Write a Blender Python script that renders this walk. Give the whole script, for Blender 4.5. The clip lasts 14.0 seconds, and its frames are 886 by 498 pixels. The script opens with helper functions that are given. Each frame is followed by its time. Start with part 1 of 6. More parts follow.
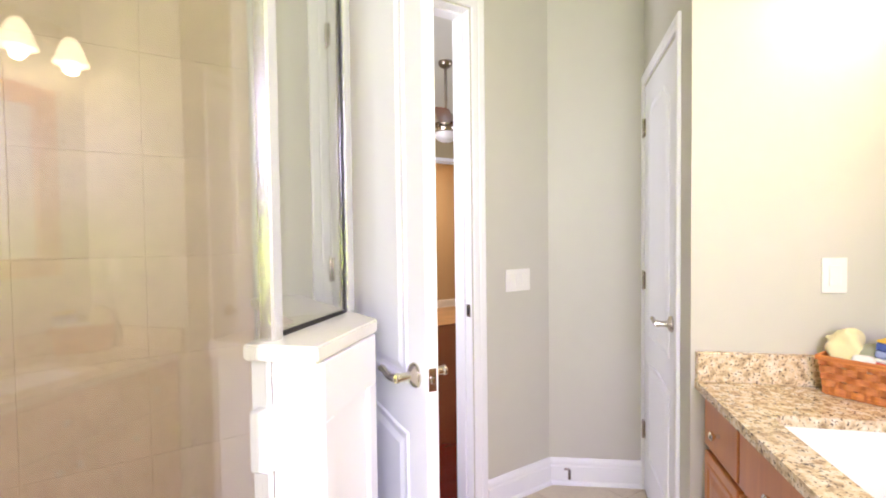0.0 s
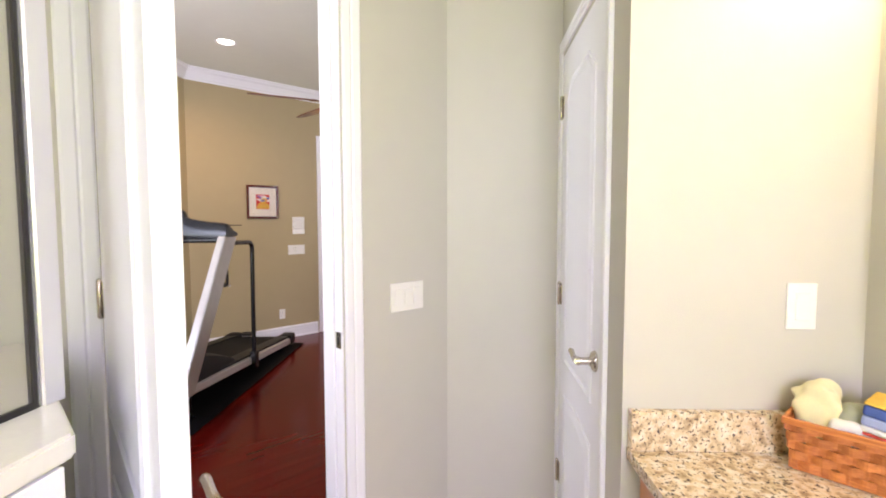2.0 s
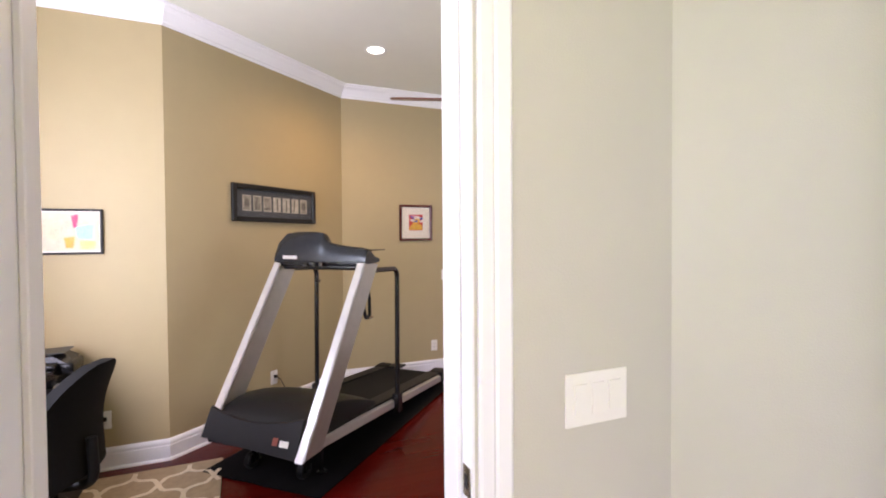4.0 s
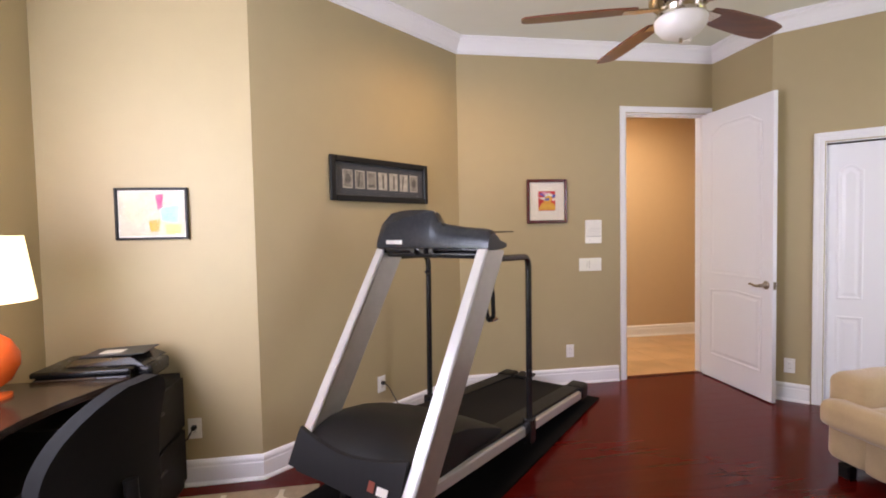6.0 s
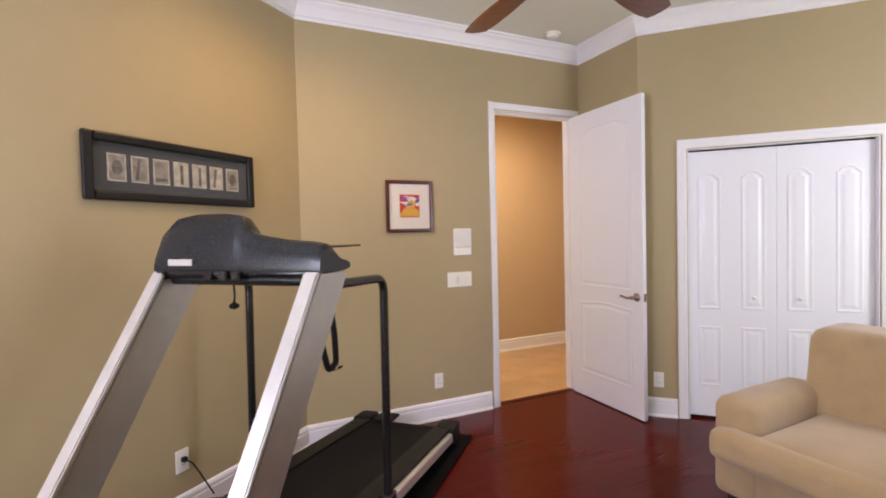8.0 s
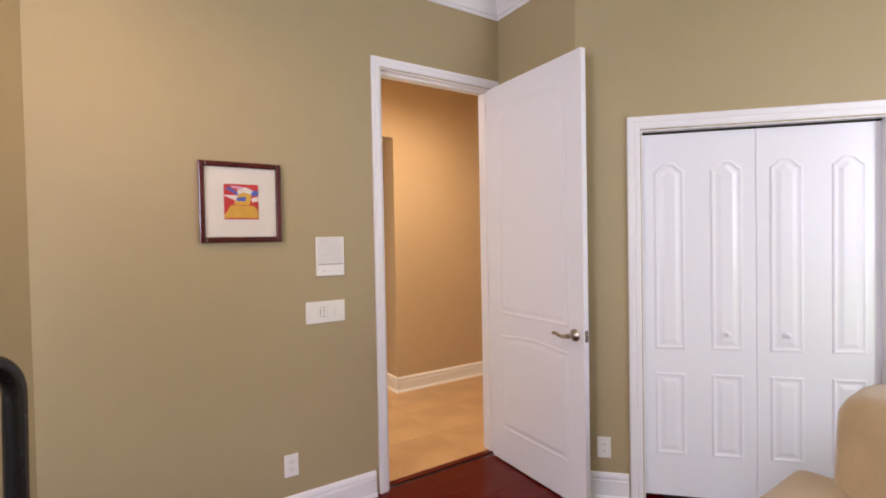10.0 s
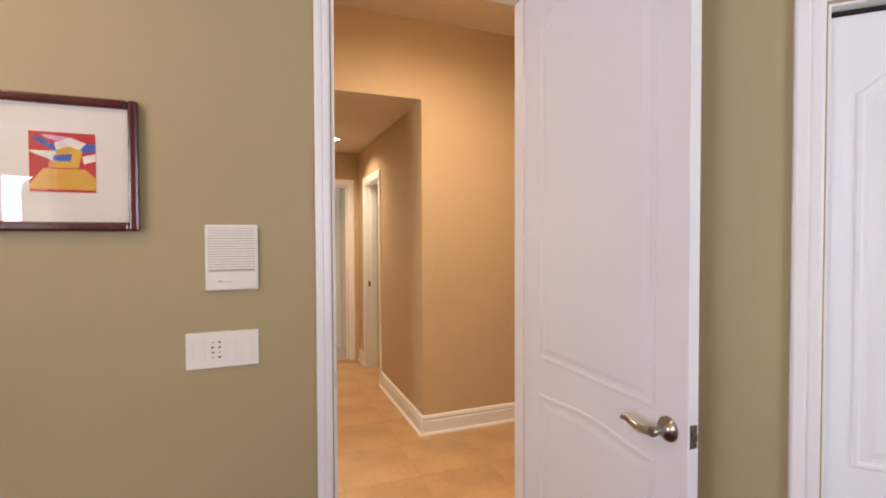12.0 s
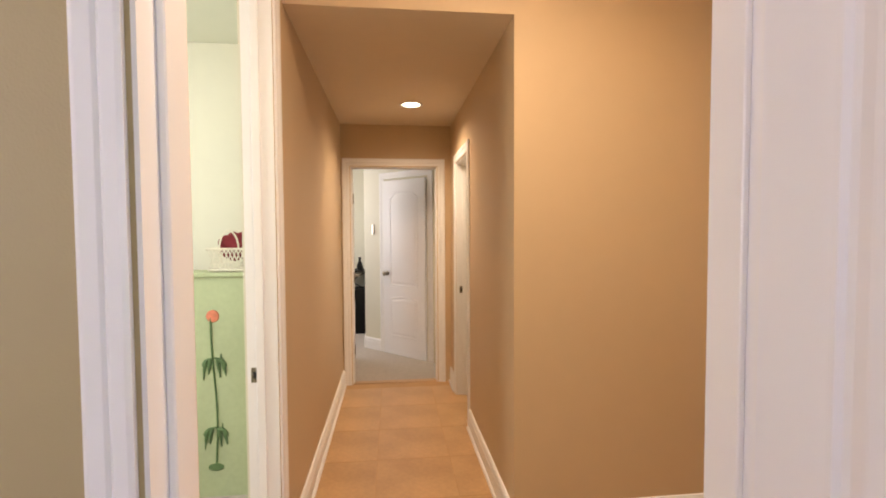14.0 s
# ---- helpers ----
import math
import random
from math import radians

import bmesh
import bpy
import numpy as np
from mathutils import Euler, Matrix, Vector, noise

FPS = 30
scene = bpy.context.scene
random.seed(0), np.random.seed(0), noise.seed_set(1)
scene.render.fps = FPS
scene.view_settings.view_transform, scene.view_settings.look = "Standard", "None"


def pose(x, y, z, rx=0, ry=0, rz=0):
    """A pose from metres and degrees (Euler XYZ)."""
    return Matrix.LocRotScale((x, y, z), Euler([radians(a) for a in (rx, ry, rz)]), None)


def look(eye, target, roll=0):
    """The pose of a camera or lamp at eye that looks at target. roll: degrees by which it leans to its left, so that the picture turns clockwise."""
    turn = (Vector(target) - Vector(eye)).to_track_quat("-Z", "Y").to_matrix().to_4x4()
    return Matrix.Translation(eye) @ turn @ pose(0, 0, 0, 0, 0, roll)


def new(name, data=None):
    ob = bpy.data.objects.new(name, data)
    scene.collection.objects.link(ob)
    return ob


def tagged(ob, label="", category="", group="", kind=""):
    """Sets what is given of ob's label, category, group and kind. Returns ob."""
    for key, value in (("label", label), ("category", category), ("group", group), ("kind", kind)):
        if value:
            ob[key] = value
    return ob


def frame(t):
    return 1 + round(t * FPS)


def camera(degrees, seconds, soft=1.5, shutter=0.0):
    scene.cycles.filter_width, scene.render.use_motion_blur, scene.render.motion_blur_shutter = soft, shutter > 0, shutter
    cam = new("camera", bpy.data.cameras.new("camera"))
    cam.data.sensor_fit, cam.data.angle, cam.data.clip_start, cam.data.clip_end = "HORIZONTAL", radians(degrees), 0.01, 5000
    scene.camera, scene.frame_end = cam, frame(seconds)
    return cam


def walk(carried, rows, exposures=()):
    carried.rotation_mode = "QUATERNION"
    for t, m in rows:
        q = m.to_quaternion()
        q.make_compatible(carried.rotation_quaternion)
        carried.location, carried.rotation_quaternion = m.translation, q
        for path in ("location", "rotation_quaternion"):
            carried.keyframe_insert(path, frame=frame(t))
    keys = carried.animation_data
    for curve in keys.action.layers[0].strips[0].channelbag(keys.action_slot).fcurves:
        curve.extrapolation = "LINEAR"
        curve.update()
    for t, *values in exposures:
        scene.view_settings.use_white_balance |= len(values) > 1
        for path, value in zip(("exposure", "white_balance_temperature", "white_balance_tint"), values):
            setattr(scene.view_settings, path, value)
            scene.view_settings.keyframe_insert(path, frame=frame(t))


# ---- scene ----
cam = camera(86.7, 14.0, soft=1.9)
PATH = [
    (0, (0.005, 0.141, 1.373), (1.102, 1.812, 1.31), -0.7),
    (0.5, (0.113, 0.178, 1.373), (1.303, 1.783, 1.287), -0.9),
    (1, (0.231, 0.252, 1.378), (1.525, 1.774, 1.269), -0.6),
    (1.5, (0.375, 0.371, 1.403), (1.732, 1.835, 1.281), -0.2),
    (2, (0.483, 0.483, 1.437), (1.844, 1.943, 1.314), -0.1),
    (2.5, (0.613, 0.641, 1.456), (1.919, 2.152, 1.339), -0.1),
    (3, (0.734, 0.795, 1.473), (1.933, 2.392, 1.381), -0.2),
    (3.5, (0.867, 0.973, 1.481), (1.881, 2.696, 1.416), -0.6),
    (4, (0.956, 1.16, 1.474), (1.747, 2.997, 1.431), -0.4),
    (6.5, (1.163, 2.138, 1.41), (1.458, 4.115, 1.327), -1.3),
    (7, (1.209, 2.283, 1.414), (1.628, 4.237, 1.341), -1.6),
    (7.5, (1.309, 2.471, 1.42), (1.926, 4.372, 1.349), -1.5),
    (8, (1.435, 2.646, 1.431), (2.276, 4.46, 1.371), -1.4),
    (8.5, (1.59, 2.868, 1.455), (2.608, 4.589, 1.403), -1.3),
    (9, (1.781, 3.091, 1.458), (2.905, 4.745, 1.419), -1.3),
    (11.5, (3.043, 4.075, 1.434), (3.889, 5.887, 1.39), -0.4),
    (12, (3.218, 4.29, 1.433), (3.946, 6.152, 1.386), -0.2),
    (12.5, (3.377, 4.524, 1.452), (3.98, 6.43, 1.402), -0.1),
    (13, (3.532, 4.765, 1.456), (3.98, 6.713, 1.403), -0.5),
    (13.5, (3.649, 5.067, 1.448), (3.972, 7.039, 1.376), -0.3),
    (14, (3.746, 5.377, 1.452), (3.965, 7.363, 1.37), -0.3),
]
walk(cam, [(t, look(eye, target, roll)) for t, eye, target, roll in PATH])

# ---- daylight and exposure ----
world = bpy.data.worlds.new("sky")
scene.world = world
world.use_nodes = True
wn = world.node_tree
sky = wn.nodes.new("ShaderNodeTexSky")
sky.sky_type = "NISHITA"
sky.sun_disc = False
sky.sun_elevation, sky.sun_rotation = radians(48), radians(150)
wn.links.new(sky.outputs[0], wn.nodes["Background"].inputs[0])
wn.nodes["Background"].inputs[1].default_value = 0.12
scene.view_settings.exposure = 0.0

sun = new("sun", bpy.data.lights.new("sun", "SUN"))
sun.data.energy, sun.data.angle, sun.data.color = 2.5, radians(0.6), (1.0, 0.95, 0.88)
sun.matrix_world = look((0, 0, 20), (-6, 10, 6))


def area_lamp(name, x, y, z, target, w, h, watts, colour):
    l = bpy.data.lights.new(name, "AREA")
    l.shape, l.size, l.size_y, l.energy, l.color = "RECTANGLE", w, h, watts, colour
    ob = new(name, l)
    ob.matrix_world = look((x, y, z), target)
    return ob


def bulb(name, x, y, z, watts, colour, radius=0.03):
    l = bpy.data.lights.new(name, "POINT")
    l.energy, l.color, l.shadow_soft_size = watts, colour, radius
    ob = new(name, l)
    ob.location = (x, y, z)
    return ob


def spot(name, x, y, z, watts, colour, angle=130, blend=0.6):
    l = bpy.data.lights.new(name, "SPOT")
    l.energy, l.color, l.shadow_soft_size, l.spot_size, l.spot_blend = watts, colour, 0.05, radians(angle), blend
    ob = new(name, l)
    ob.location = (x, y, z)
    return ob


WARM = (1.0, 0.74, 0.49)
TUNG = (1.0, 0.60, 0.29)
DAY = (0.98, 0.92, 1.18)
GARDEN = (0.76, 1.0, 0.24)
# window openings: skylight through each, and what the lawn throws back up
area_lamp("daylight_west", -0.55, 3.10, 1.70, (1.8, 4.8, 2.3), 1.5, 1.6, 104, DAY)
area_lamp("daylight_south", 5.03, 2.14, 1.75, (4.0, 6, 2.3), 0.70, 1.2, 32, DAY)
area_lamp("garden_south", 5.03, 2.14, 0.80, (4.4, 4.2, 3.0), 0.70, 0.6, 9, GARDEN)
area_lamp("garden_west", -0.55, 3.10, 0.98, (0.7, 3.6, 3.2), 1.5, 0.35, 8, GARDEN)
area_lamp("daylight_bath", -0.65, -1.24, 2.05, (0.3, 0.7, 0.2), 1.3, 0.85, 80, (1.07, 0.93, 1.48))
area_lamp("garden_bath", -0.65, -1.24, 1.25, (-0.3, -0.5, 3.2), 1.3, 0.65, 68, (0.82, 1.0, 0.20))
area_lamp("daylight_mural_room", 1.4, 7.0, 2.0, (3, 8, 1), 1.2, 1.2, 45, (1.0, 0.97, 0.86))
area_lamp("daylight_far_room", 2.4, 11.3, 1.8, (4.5, 11.0, 1), 1.4, 1.4, 24, (1.0, 0.90, 0.84))
# lamps that the place has
VANITY_X = (-0.145, -0.355, -0.565, -0.775)
for lx in VANITY_X:
    bulb("vanity_bulb", 2.035 + 0.7071 * (lx - 0.13), 0.61 + 0.7071 * (lx + 0.13), 2.13, 1.9, (1.0, 0.80, 0.54))
spot("bed_downlight", 2.0, 4.96, 3.0, 62, TUNG, 160, 1.0)
spot("hall_downlight", 3.91, 9.07, 2.40, 82, WARM, 152, 1.0)
spot("vestibule_downlight", 4.25, 6.42, 2.96, 158, WARM, 172, 1.0)
spot("side_room_downlight", 5.4, 8.9, 2.5, 30, WARM, 150)
bulb("table_lamp_bulb", -0.42, 4.15, 1.30, 1.6, TUNG)

# ---- materials ----


def nodes_of(name):
    m = bpy.data.materials.new(name)
    m.use_nodes = True
    return m, m.node_tree.nodes, m.node_tree.links, m.node_tree.nodes["Principled BSDF"]


def mapped(n, l, scale, kind="Object"):
    tc = n.new("ShaderNodeTexCoord")
    mp = n.new("ShaderNodeMapping")
    mp.inputs["Scale"].default_value = scale if hasattr(scale, "__len__") else (scale,) * 3
    l.new(tc.outputs[kind], mp.inputs[0])
    return mp.outputs[0]


def plain(name, colour, rough=0.5, metal=0.0, vary=0.06, scale=4.0, bump=0.0, bump_scale=200.0, coat=0.0, spec=0.5, sheen=0.0):
    """A surface with two scales of slight colour and gloss variation and a fine relief."""
    m, n, l, b = nodes_of(name)
    v = mapped(n, l, scale)
    big = n.new("ShaderNodeTexNoise")
    big.inputs["Scale"].default_value, big.inputs["Detail"].default_value = 1.0, 6
    l.new(v, big.inputs["Vector"])
    fine = n.new("ShaderNodeTexNoise")
    fine.inputs["Scale"].default_value, fine.inputs["Detail"].default_value = 14.0, 3
    l.new(v, fine.inputs["Vector"])
    add = n.new("ShaderNodeMath")
    add.operation = "MULTIPLY_ADD"
    add.inputs[1].default_value = 0.4
    l.new(fine.outputs["Fac"], add.inputs[0])
    l.new(big.outputs["Fac"], add.inputs[2])
    ramp = n.new("ShaderNodeValToRGB")
    ramp.color_ramp.elements[0].position, ramp.color_ramp.elements[1].position = 0.45, 0.95
    ramp.color_ramp.elements[0].color = (*[c * (1 - vary) for c in colour], 1)
    ramp.color_ramp.elements[1].color = (*[min(1, c * (1 + vary)) for c in colour], 1)
    l.new(add.outputs[0], ramp.inputs[0])
    l.new(ramp.outputs[0], b.inputs["Base Color"])
    b.inputs["Metallic"].default_value = metal
    b.inputs["Specular IOR Level"].default_value = spec
    b.inputs["Coat Weight"].default_value = coat
    b.inputs["Coat Roughness"].default_value = 0.12
    b.inputs["Sheen Weight"].default_value = sheen
    rr = n.new("ShaderNodeMapRange")
    rr.inputs[3].default_value, rr.inputs[4].default_value = max(0.02, rough - min(0.07, vary)), min(1, rough + min(0.07, vary))
    l.new(fine.outputs["Fac"], rr.inputs[0])
    l.new(rr.outputs[0], b.inputs["Roughness"])
    if bump:
        grain = n.new("ShaderNodeTexNoise")
        grain.inputs["Scale"].default_value, grain.inputs["Detail"].default_value = bump_scale, 2
        l.new(mapped(n, l, 1.0), grain.inputs["Vector"])
        bp = n.new("ShaderNodeBump")
        bp.inputs["Strength"].default_value, bp.inputs["Distance"].default_value = bump, 0.002
        l.new(grain.outputs["Fac"], bp.inputs["Height"])
        l.new(bp.outputs[0], b.inputs["Normal"])
    return m


def wood(name, dark, light, rough=0.25, along=0, scale=1.0, coat=0.0, random_tone=0.0, spec=0.5):
    """Stained wood with grain along one axis of the object."""
    m, n, l, b = nodes_of(name)
    s = [22.0 * scale] * 3
    s[along] = 1.6 * scale
    v = mapped(n, l, s)
    if random_tone:
        oi = n.new("ShaderNodeObjectInfo")
        sh = n.new("ShaderNodeVectorMath")
        sh.operation = "MULTIPLY_ADD"
        sh.inputs[1].default_value = (37.0, 53.0, 71.0)
        l.new(oi.outputs["Random"], sh.inputs[0])
        l.new(v, sh.inputs[2])
        v = sh.outputs[0]
    g = n.new("ShaderNodeTexNoise")
    g.inputs["Scale"].default_value, g.inputs["Detail"].default_value, g.inputs["Distortion"].default_value = 1.6, 7, 0.8
    l.new(v, g.inputs["Vector"])
    ramp = n.new("ShaderNodeValToRGB")
    ramp.color_ramp.elements[0].position, ramp.color_ramp.elements[1].position = 0.3, 0.72
    ramp.color_ramp.elements[0].color, ramp.color_ramp.elements[1].color = (*dark, 1), (*light, 1)
    l.new(g.outputs["Fac"], ramp.inputs[0])
    out = ramp.outputs[0]
    if random_tone:
        mr = n.new("ShaderNodeMapRange")
        mr.inputs[3].default_value, mr.inputs[4].default_value = 1 - random_tone, 1 + random_tone
        l.new(oi.outputs["Random"], mr.inputs[0])
        hs = n.new("ShaderNodeHueSaturation")
        l.new(mr.outputs[0], hs.inputs["Value"])
        l.new(out, hs.inputs["Color"])
        out = hs.outputs[0]
    l.new(out, b.inputs["Base Color"])
    rr = n.new("ShaderNodeMapRange")
    rr.inputs[3].default_value, rr.inputs[4].default_value = max(0.03, rough - 0.05), rough + 0.08
    l.new(g.outputs["Fac"], rr.inputs[0])
    l.new(rr.outputs[0], b.inputs["Roughness"])
    b.inputs["Coat Weight"].default_value = coat
    b.inputs["Coat Roughness"].default_value = 0.1
    b.inputs["Specular IOR Level"].default_value = spec
    bp = n.new("ShaderNodeBump")
    bp.inputs["Strength"].default_value, bp.inputs["Distance"].default_value = 0.015, 0.0005
    l.new(g.outputs["Fac"], bp.inputs["Height"])
    l.new(bp.outputs[0], b.inputs["Normal"])
    return m


def granite(name):
    m, n, l, b = nodes_of(name)
    v = mapped(n, l, 1.0)
    cloud = n.new("ShaderNodeTexNoise")
    cloud.inputs["Scale"].default_value, cloud.inputs["Detail"].default_value = 45, 6
    l.new(v, cloud.inputs["Vector"])
    base = n.new("ShaderNodeValToRGB")
    e = base.color_ramp.elements
    e[0].position, e[0].color = 0.32, (0.36, 0.25, 0.15, 1)
    e[1].position, e[1].color = 0.70, (0.80, 0.74, 0.62, 1)
    k = e.new(0.48)
    k.color = (0.68, 0.53, 0.34, 1)
    l.new(cloud.outputs["Fac"], base.inputs[0])
    specks = n.new("ShaderNodeTexNoise")
    specks.inputs["Scale"].default_value, specks.inputs["Detail"].default_value = 130, 4
    l.new(v, specks.inputs["Vector"])
    sel = n.new("ShaderNodeValToRGB")
    sel.color_ramp.elements[0].position, sel.color_ramp.elements[1].position = 0.57, 0.63
    l.new(specks.outputs["Fac"], sel.inputs[0])
    mix = n.new("ShaderNodeMix")
    mix.data_type = "RGBA"
    l.new(sel.outputs[0], mix.inputs[0])
    l.new(base.outputs[0], mix.inputs[6])
    mix.inputs[7].default_value = (0.10, 0.075, 0.065, 1)
    l.new(mix.outputs[2], b.inputs["Base Color"])
    b.inputs["Roughness"].default_value = 0.14
    return m


def emit(name, colour, strength):
    m, n, l, b = nodes_of(name)
    b.inputs["Base Color"].default_value = (*colour, 1)
    b.inputs["Emission Color"].default_value = (*colour, 1)
    b.inputs["Emission Strength"].default_value = strength
    return m


def glass(name, tint=(0.92, 0.97, 0.94), rough=0.0, gloss=0.035):
    """Thin clear pane: mostly lets light through, with a mirror-like gloss by angle."""
    m, n, l, b = nodes_of(name)
    tr = n.new("ShaderNodeBsdfTransparent")
    tr.inputs[0].default_value = (*tint, 1)
    gl = n.new("ShaderNodeBsdfGlossy")
    gl.inputs["Roughness"].default_value = rough
    fr = n.new("ShaderNodeLayerWeight")
    fr.inputs[0].default_value = 0.5
    pw = n.new("ShaderNodeMath")
    pw.operation = "POWER"
    pw.inputs[1].default_value = 4.0
    l.new(fr.outputs["Facing"], pw.inputs[0])
    ma = n.new("ShaderNodeMath")
    ma.operation = "MULTIPLY_ADD"
    ma.inputs[1].default_value, ma.inputs[2].default_value = 0.9 if gloss > 0.02 else 0.4, gloss
    l.new(pw.outputs[0], ma.inputs[0])
    mx = n.new("ShaderNodeMixShader")
    l.new(ma.outputs[0], mx.inputs[0])
    l.new(tr.outputs[0], mx.inputs[1])
    l.new(gl.outputs[0], mx.inputs[2])
    l.new(mx.outputs[0], n["Material Output"].inputs[0])
    return m


SAGE = plain("sage_wall_paint", (0.405, 0.330, 0.184), 0.55, vary=0.035, scale=0.8, bump=0.25, bump_scale=260)
BATHP = plain("bath_wall_paint", (0.560, 0.540, 0.470), 0.5, vary=0.03, scale=0.8, bump=0.25, bump_scale=260)
TAN = plain("tan_hall_paint", (0.57, 0.43, 0.275), 0.55, vary=0.035, scale=0.8, bump=0.25, bump_scale=260)
CREAM = plain("pale_room_paint", (0.70, 0.68, 0.58), 0.6, vary=0.03, scale=0.8)
GREEN = plain("green_mural_paint", (0.44, 0.50, 0.31), 0.6, vary=0.12, scale=2.5)
CEIL = plain("ceiling_paint", (0.74, 0.75, 0.66), 0.8, vary=0.03, scale=0.7, bump=0.5, bump_scale=90)
TANCEIL = plain("hall_ceiling_paint", (0.72, 0.60, 0.45), 0.8, vary=0.03, scale=0.7, bump=0.5, bump_scale=90)
WHITE = plain("white_trim_paint", (0.84, 0.84, 0.86), 0.34, vary=0.015, scale=0.6, bump=0.03, bump_scale=500)
DOORW = plain("white_door_paint", (0.84, 0.85, 0.90), 0.30, vary=0.012, scale=0.6, bump=0.03, bump_scale=500)
PLATE = plain("white_switch_plastic", (0.82, 0.80, 0.75), 0.3, vary=0.02)
NICKEL = plain("brushed_nickel", (0.55, 0.50, 0.43), 0.24, 1.0, vary=0.08, scale=30)
BRONZE = plain("dark_nickel", (0.30, 0.26, 0.21), 0.28, 1.0, vary=0.1, scale=30)
CHROME = plain("polished_chrome", (0.75, 0.74, 0.72), 0.08, 1.0, vary=0.03)
MIRROR = plain("mirror_silver", (0.90, 0.92, 0.90), 0.02, 1.0, vary=0.0)
MIRROR.node_tree.nodes["Principled BSDF"].inputs["Roughness"].default_value = 0.0
DARK = plain("dark_gap", (0.015, 0.013, 0.012), 0.7)
CHERRY = wood("cherry_floorboard", (0.070, 0.0030, 0.0022), (0.092, 0.0046, 0.0030), 0.17, 0, 0.5, 0.0, 0.05, 0.19)
CHERRYB = plain("floor_joint", (0.02, 0.003, 0.002), 0.6)
MAPLE = wood("honey_maple", (0.42, 0.145, 0.040), (0.53, 0.21, 0.065), 0.3, 2, 0.8, 0.2)
BLACKW = wood("black_stained_wood", (0.004, 0.004, 0.004), (0.008, 0.007, 0.0065), 0.5, 0, 0.8, 0.0, 0.0, 0.25)
WALNUT = wood("walnut_fan_blade", (0.10, 0.025, 0.012), (0.19, 0.055, 0.025), 0.3, 0, 1.0, 0.15)
GRANITE = granite("speckled_granite")
PANE = glass("clear_glass")
LOWGLARE = glass("low_glare_glass", (0.97, 0.97, 0.97), 0.0, 0.004)
PICGLASS = glass("picture_glass", (0.97, 0.97, 0.97), 0.0, 0.045)
SATIN = plain("satin_bright_metal", (0.76, 0.75, 0.74), 0.24, 0.8, vary=0.03)
SHOWERGLASS = glass("shower_glass", (0.94, 0.94, 0.91), 0.0, 0.075)
TILEF = plain("cream_floor_tile", (0.60, 0.52, 0.40), 0.3, vary=0.12, scale=3.0)
TRAV = plain("travertine_tile", (0.49, 0.305, 0.155), 0.34, vary=0.20, scale=2.6)
GROUT = plain("tile_grout", (0.50, 0.32, 0.17), 0.85)
SHTILE = plain("beige_shower_tile", (0.57, 0.455, 0.34), 0.3, vary=0.12, scale=3.0)
CARPET = plain("grey_carpet", (0.46, 0.42, 0.38), 0.95, vary=0.08, scale=20, bump=0.9, bump_scale=500)
PORC = plain("white_porcelain", (0.82, 0.80, 0.78), 0.08, vary=0.01)

# ---- builders ----


def put(bm, ob_name, mat, smooth=False):
    me = bpy.data.meshes.new(ob_name)
    bmesh.ops.recalc_face_normals(bm, faces=bm.faces)
    if smooth:
        for f in bm.faces:
            f.smooth = True
    bm.to_mesh(me)
    bm.free()
    for mm in (mat if isinstance(mat, (list, tuple)) else [mat]):
        me.materials.append(mm)
    if smooth:
        me.set_sharp_from_angle(angle=radians(38))
    return new(ob_name, me)


def part(name, bm, mat, parent, label="", smooth=False):
    ob = put(bm, name, mat, smooth)
    ob.parent = parent
    if label:
        ob["label"] = label
    return ob


def thing(name, m, label, category, group=""):
    e = new(name)
    e.empty_display_size = 0.1
    e.matrix_world = m
    return tagged(e, label, category, group)


def setting(name, bm, mat, label="", category="", smooth=False):
    return tagged(put(bm, name, mat, smooth), label, category, kind="structure")


def box(bm, x0, x1, y0, y1, z0, z1, bevel=0.0, seg=1, m=None):
    r = bmesh.ops.create_cube(bm, size=1.0)
    vs = r["verts"]
    bmesh.ops.scale(bm, vec=(x1 - x0, y1 - y0, z1 - z0), verts=vs)
    bmesh.ops.translate(bm, vec=((x0 + x1) / 2, (y0 + y1) / 2, (z0 + z1) / 2), verts=vs)
    if bevel:
        es = list({e for v in vs for e in v.link_edges})
        g = bmesh.ops.bevel(bm, geom=es, offset=bevel, segments=seg, affect="EDGES", profile=0.5)
        vs = list({v for f in g["faces"] for v in f.verts} | {v for v in vs if v.is_valid})
    if m is not None:
        bmesh.ops.transform(bm, matrix=m, verts=[v for v in vs if v.is_valid])
    return bm


def boxed(*a, **k):
    return box(bmesh.new(), *a, **k)


def prism(bm, pts, z0, z1, m=None):
    """An upright prism on a flat outline."""
    lo = [bm.verts.new((x, y, z0)) for x, y in pts]
    hi = [bm.verts.new((x, y, z1)) for x, y in pts]
    n = len(pts)
    bm.faces.new(lo[::-1])
    bm.faces.new(hi)
    for i in range(n):
        bm.faces.new((lo[i], lo[(i + 1) % n], hi[(i + 1) % n], hi[i]))
    if m is not None:
        bmesh.ops.transform(bm, matrix=m, verts=lo + hi)
    return bm


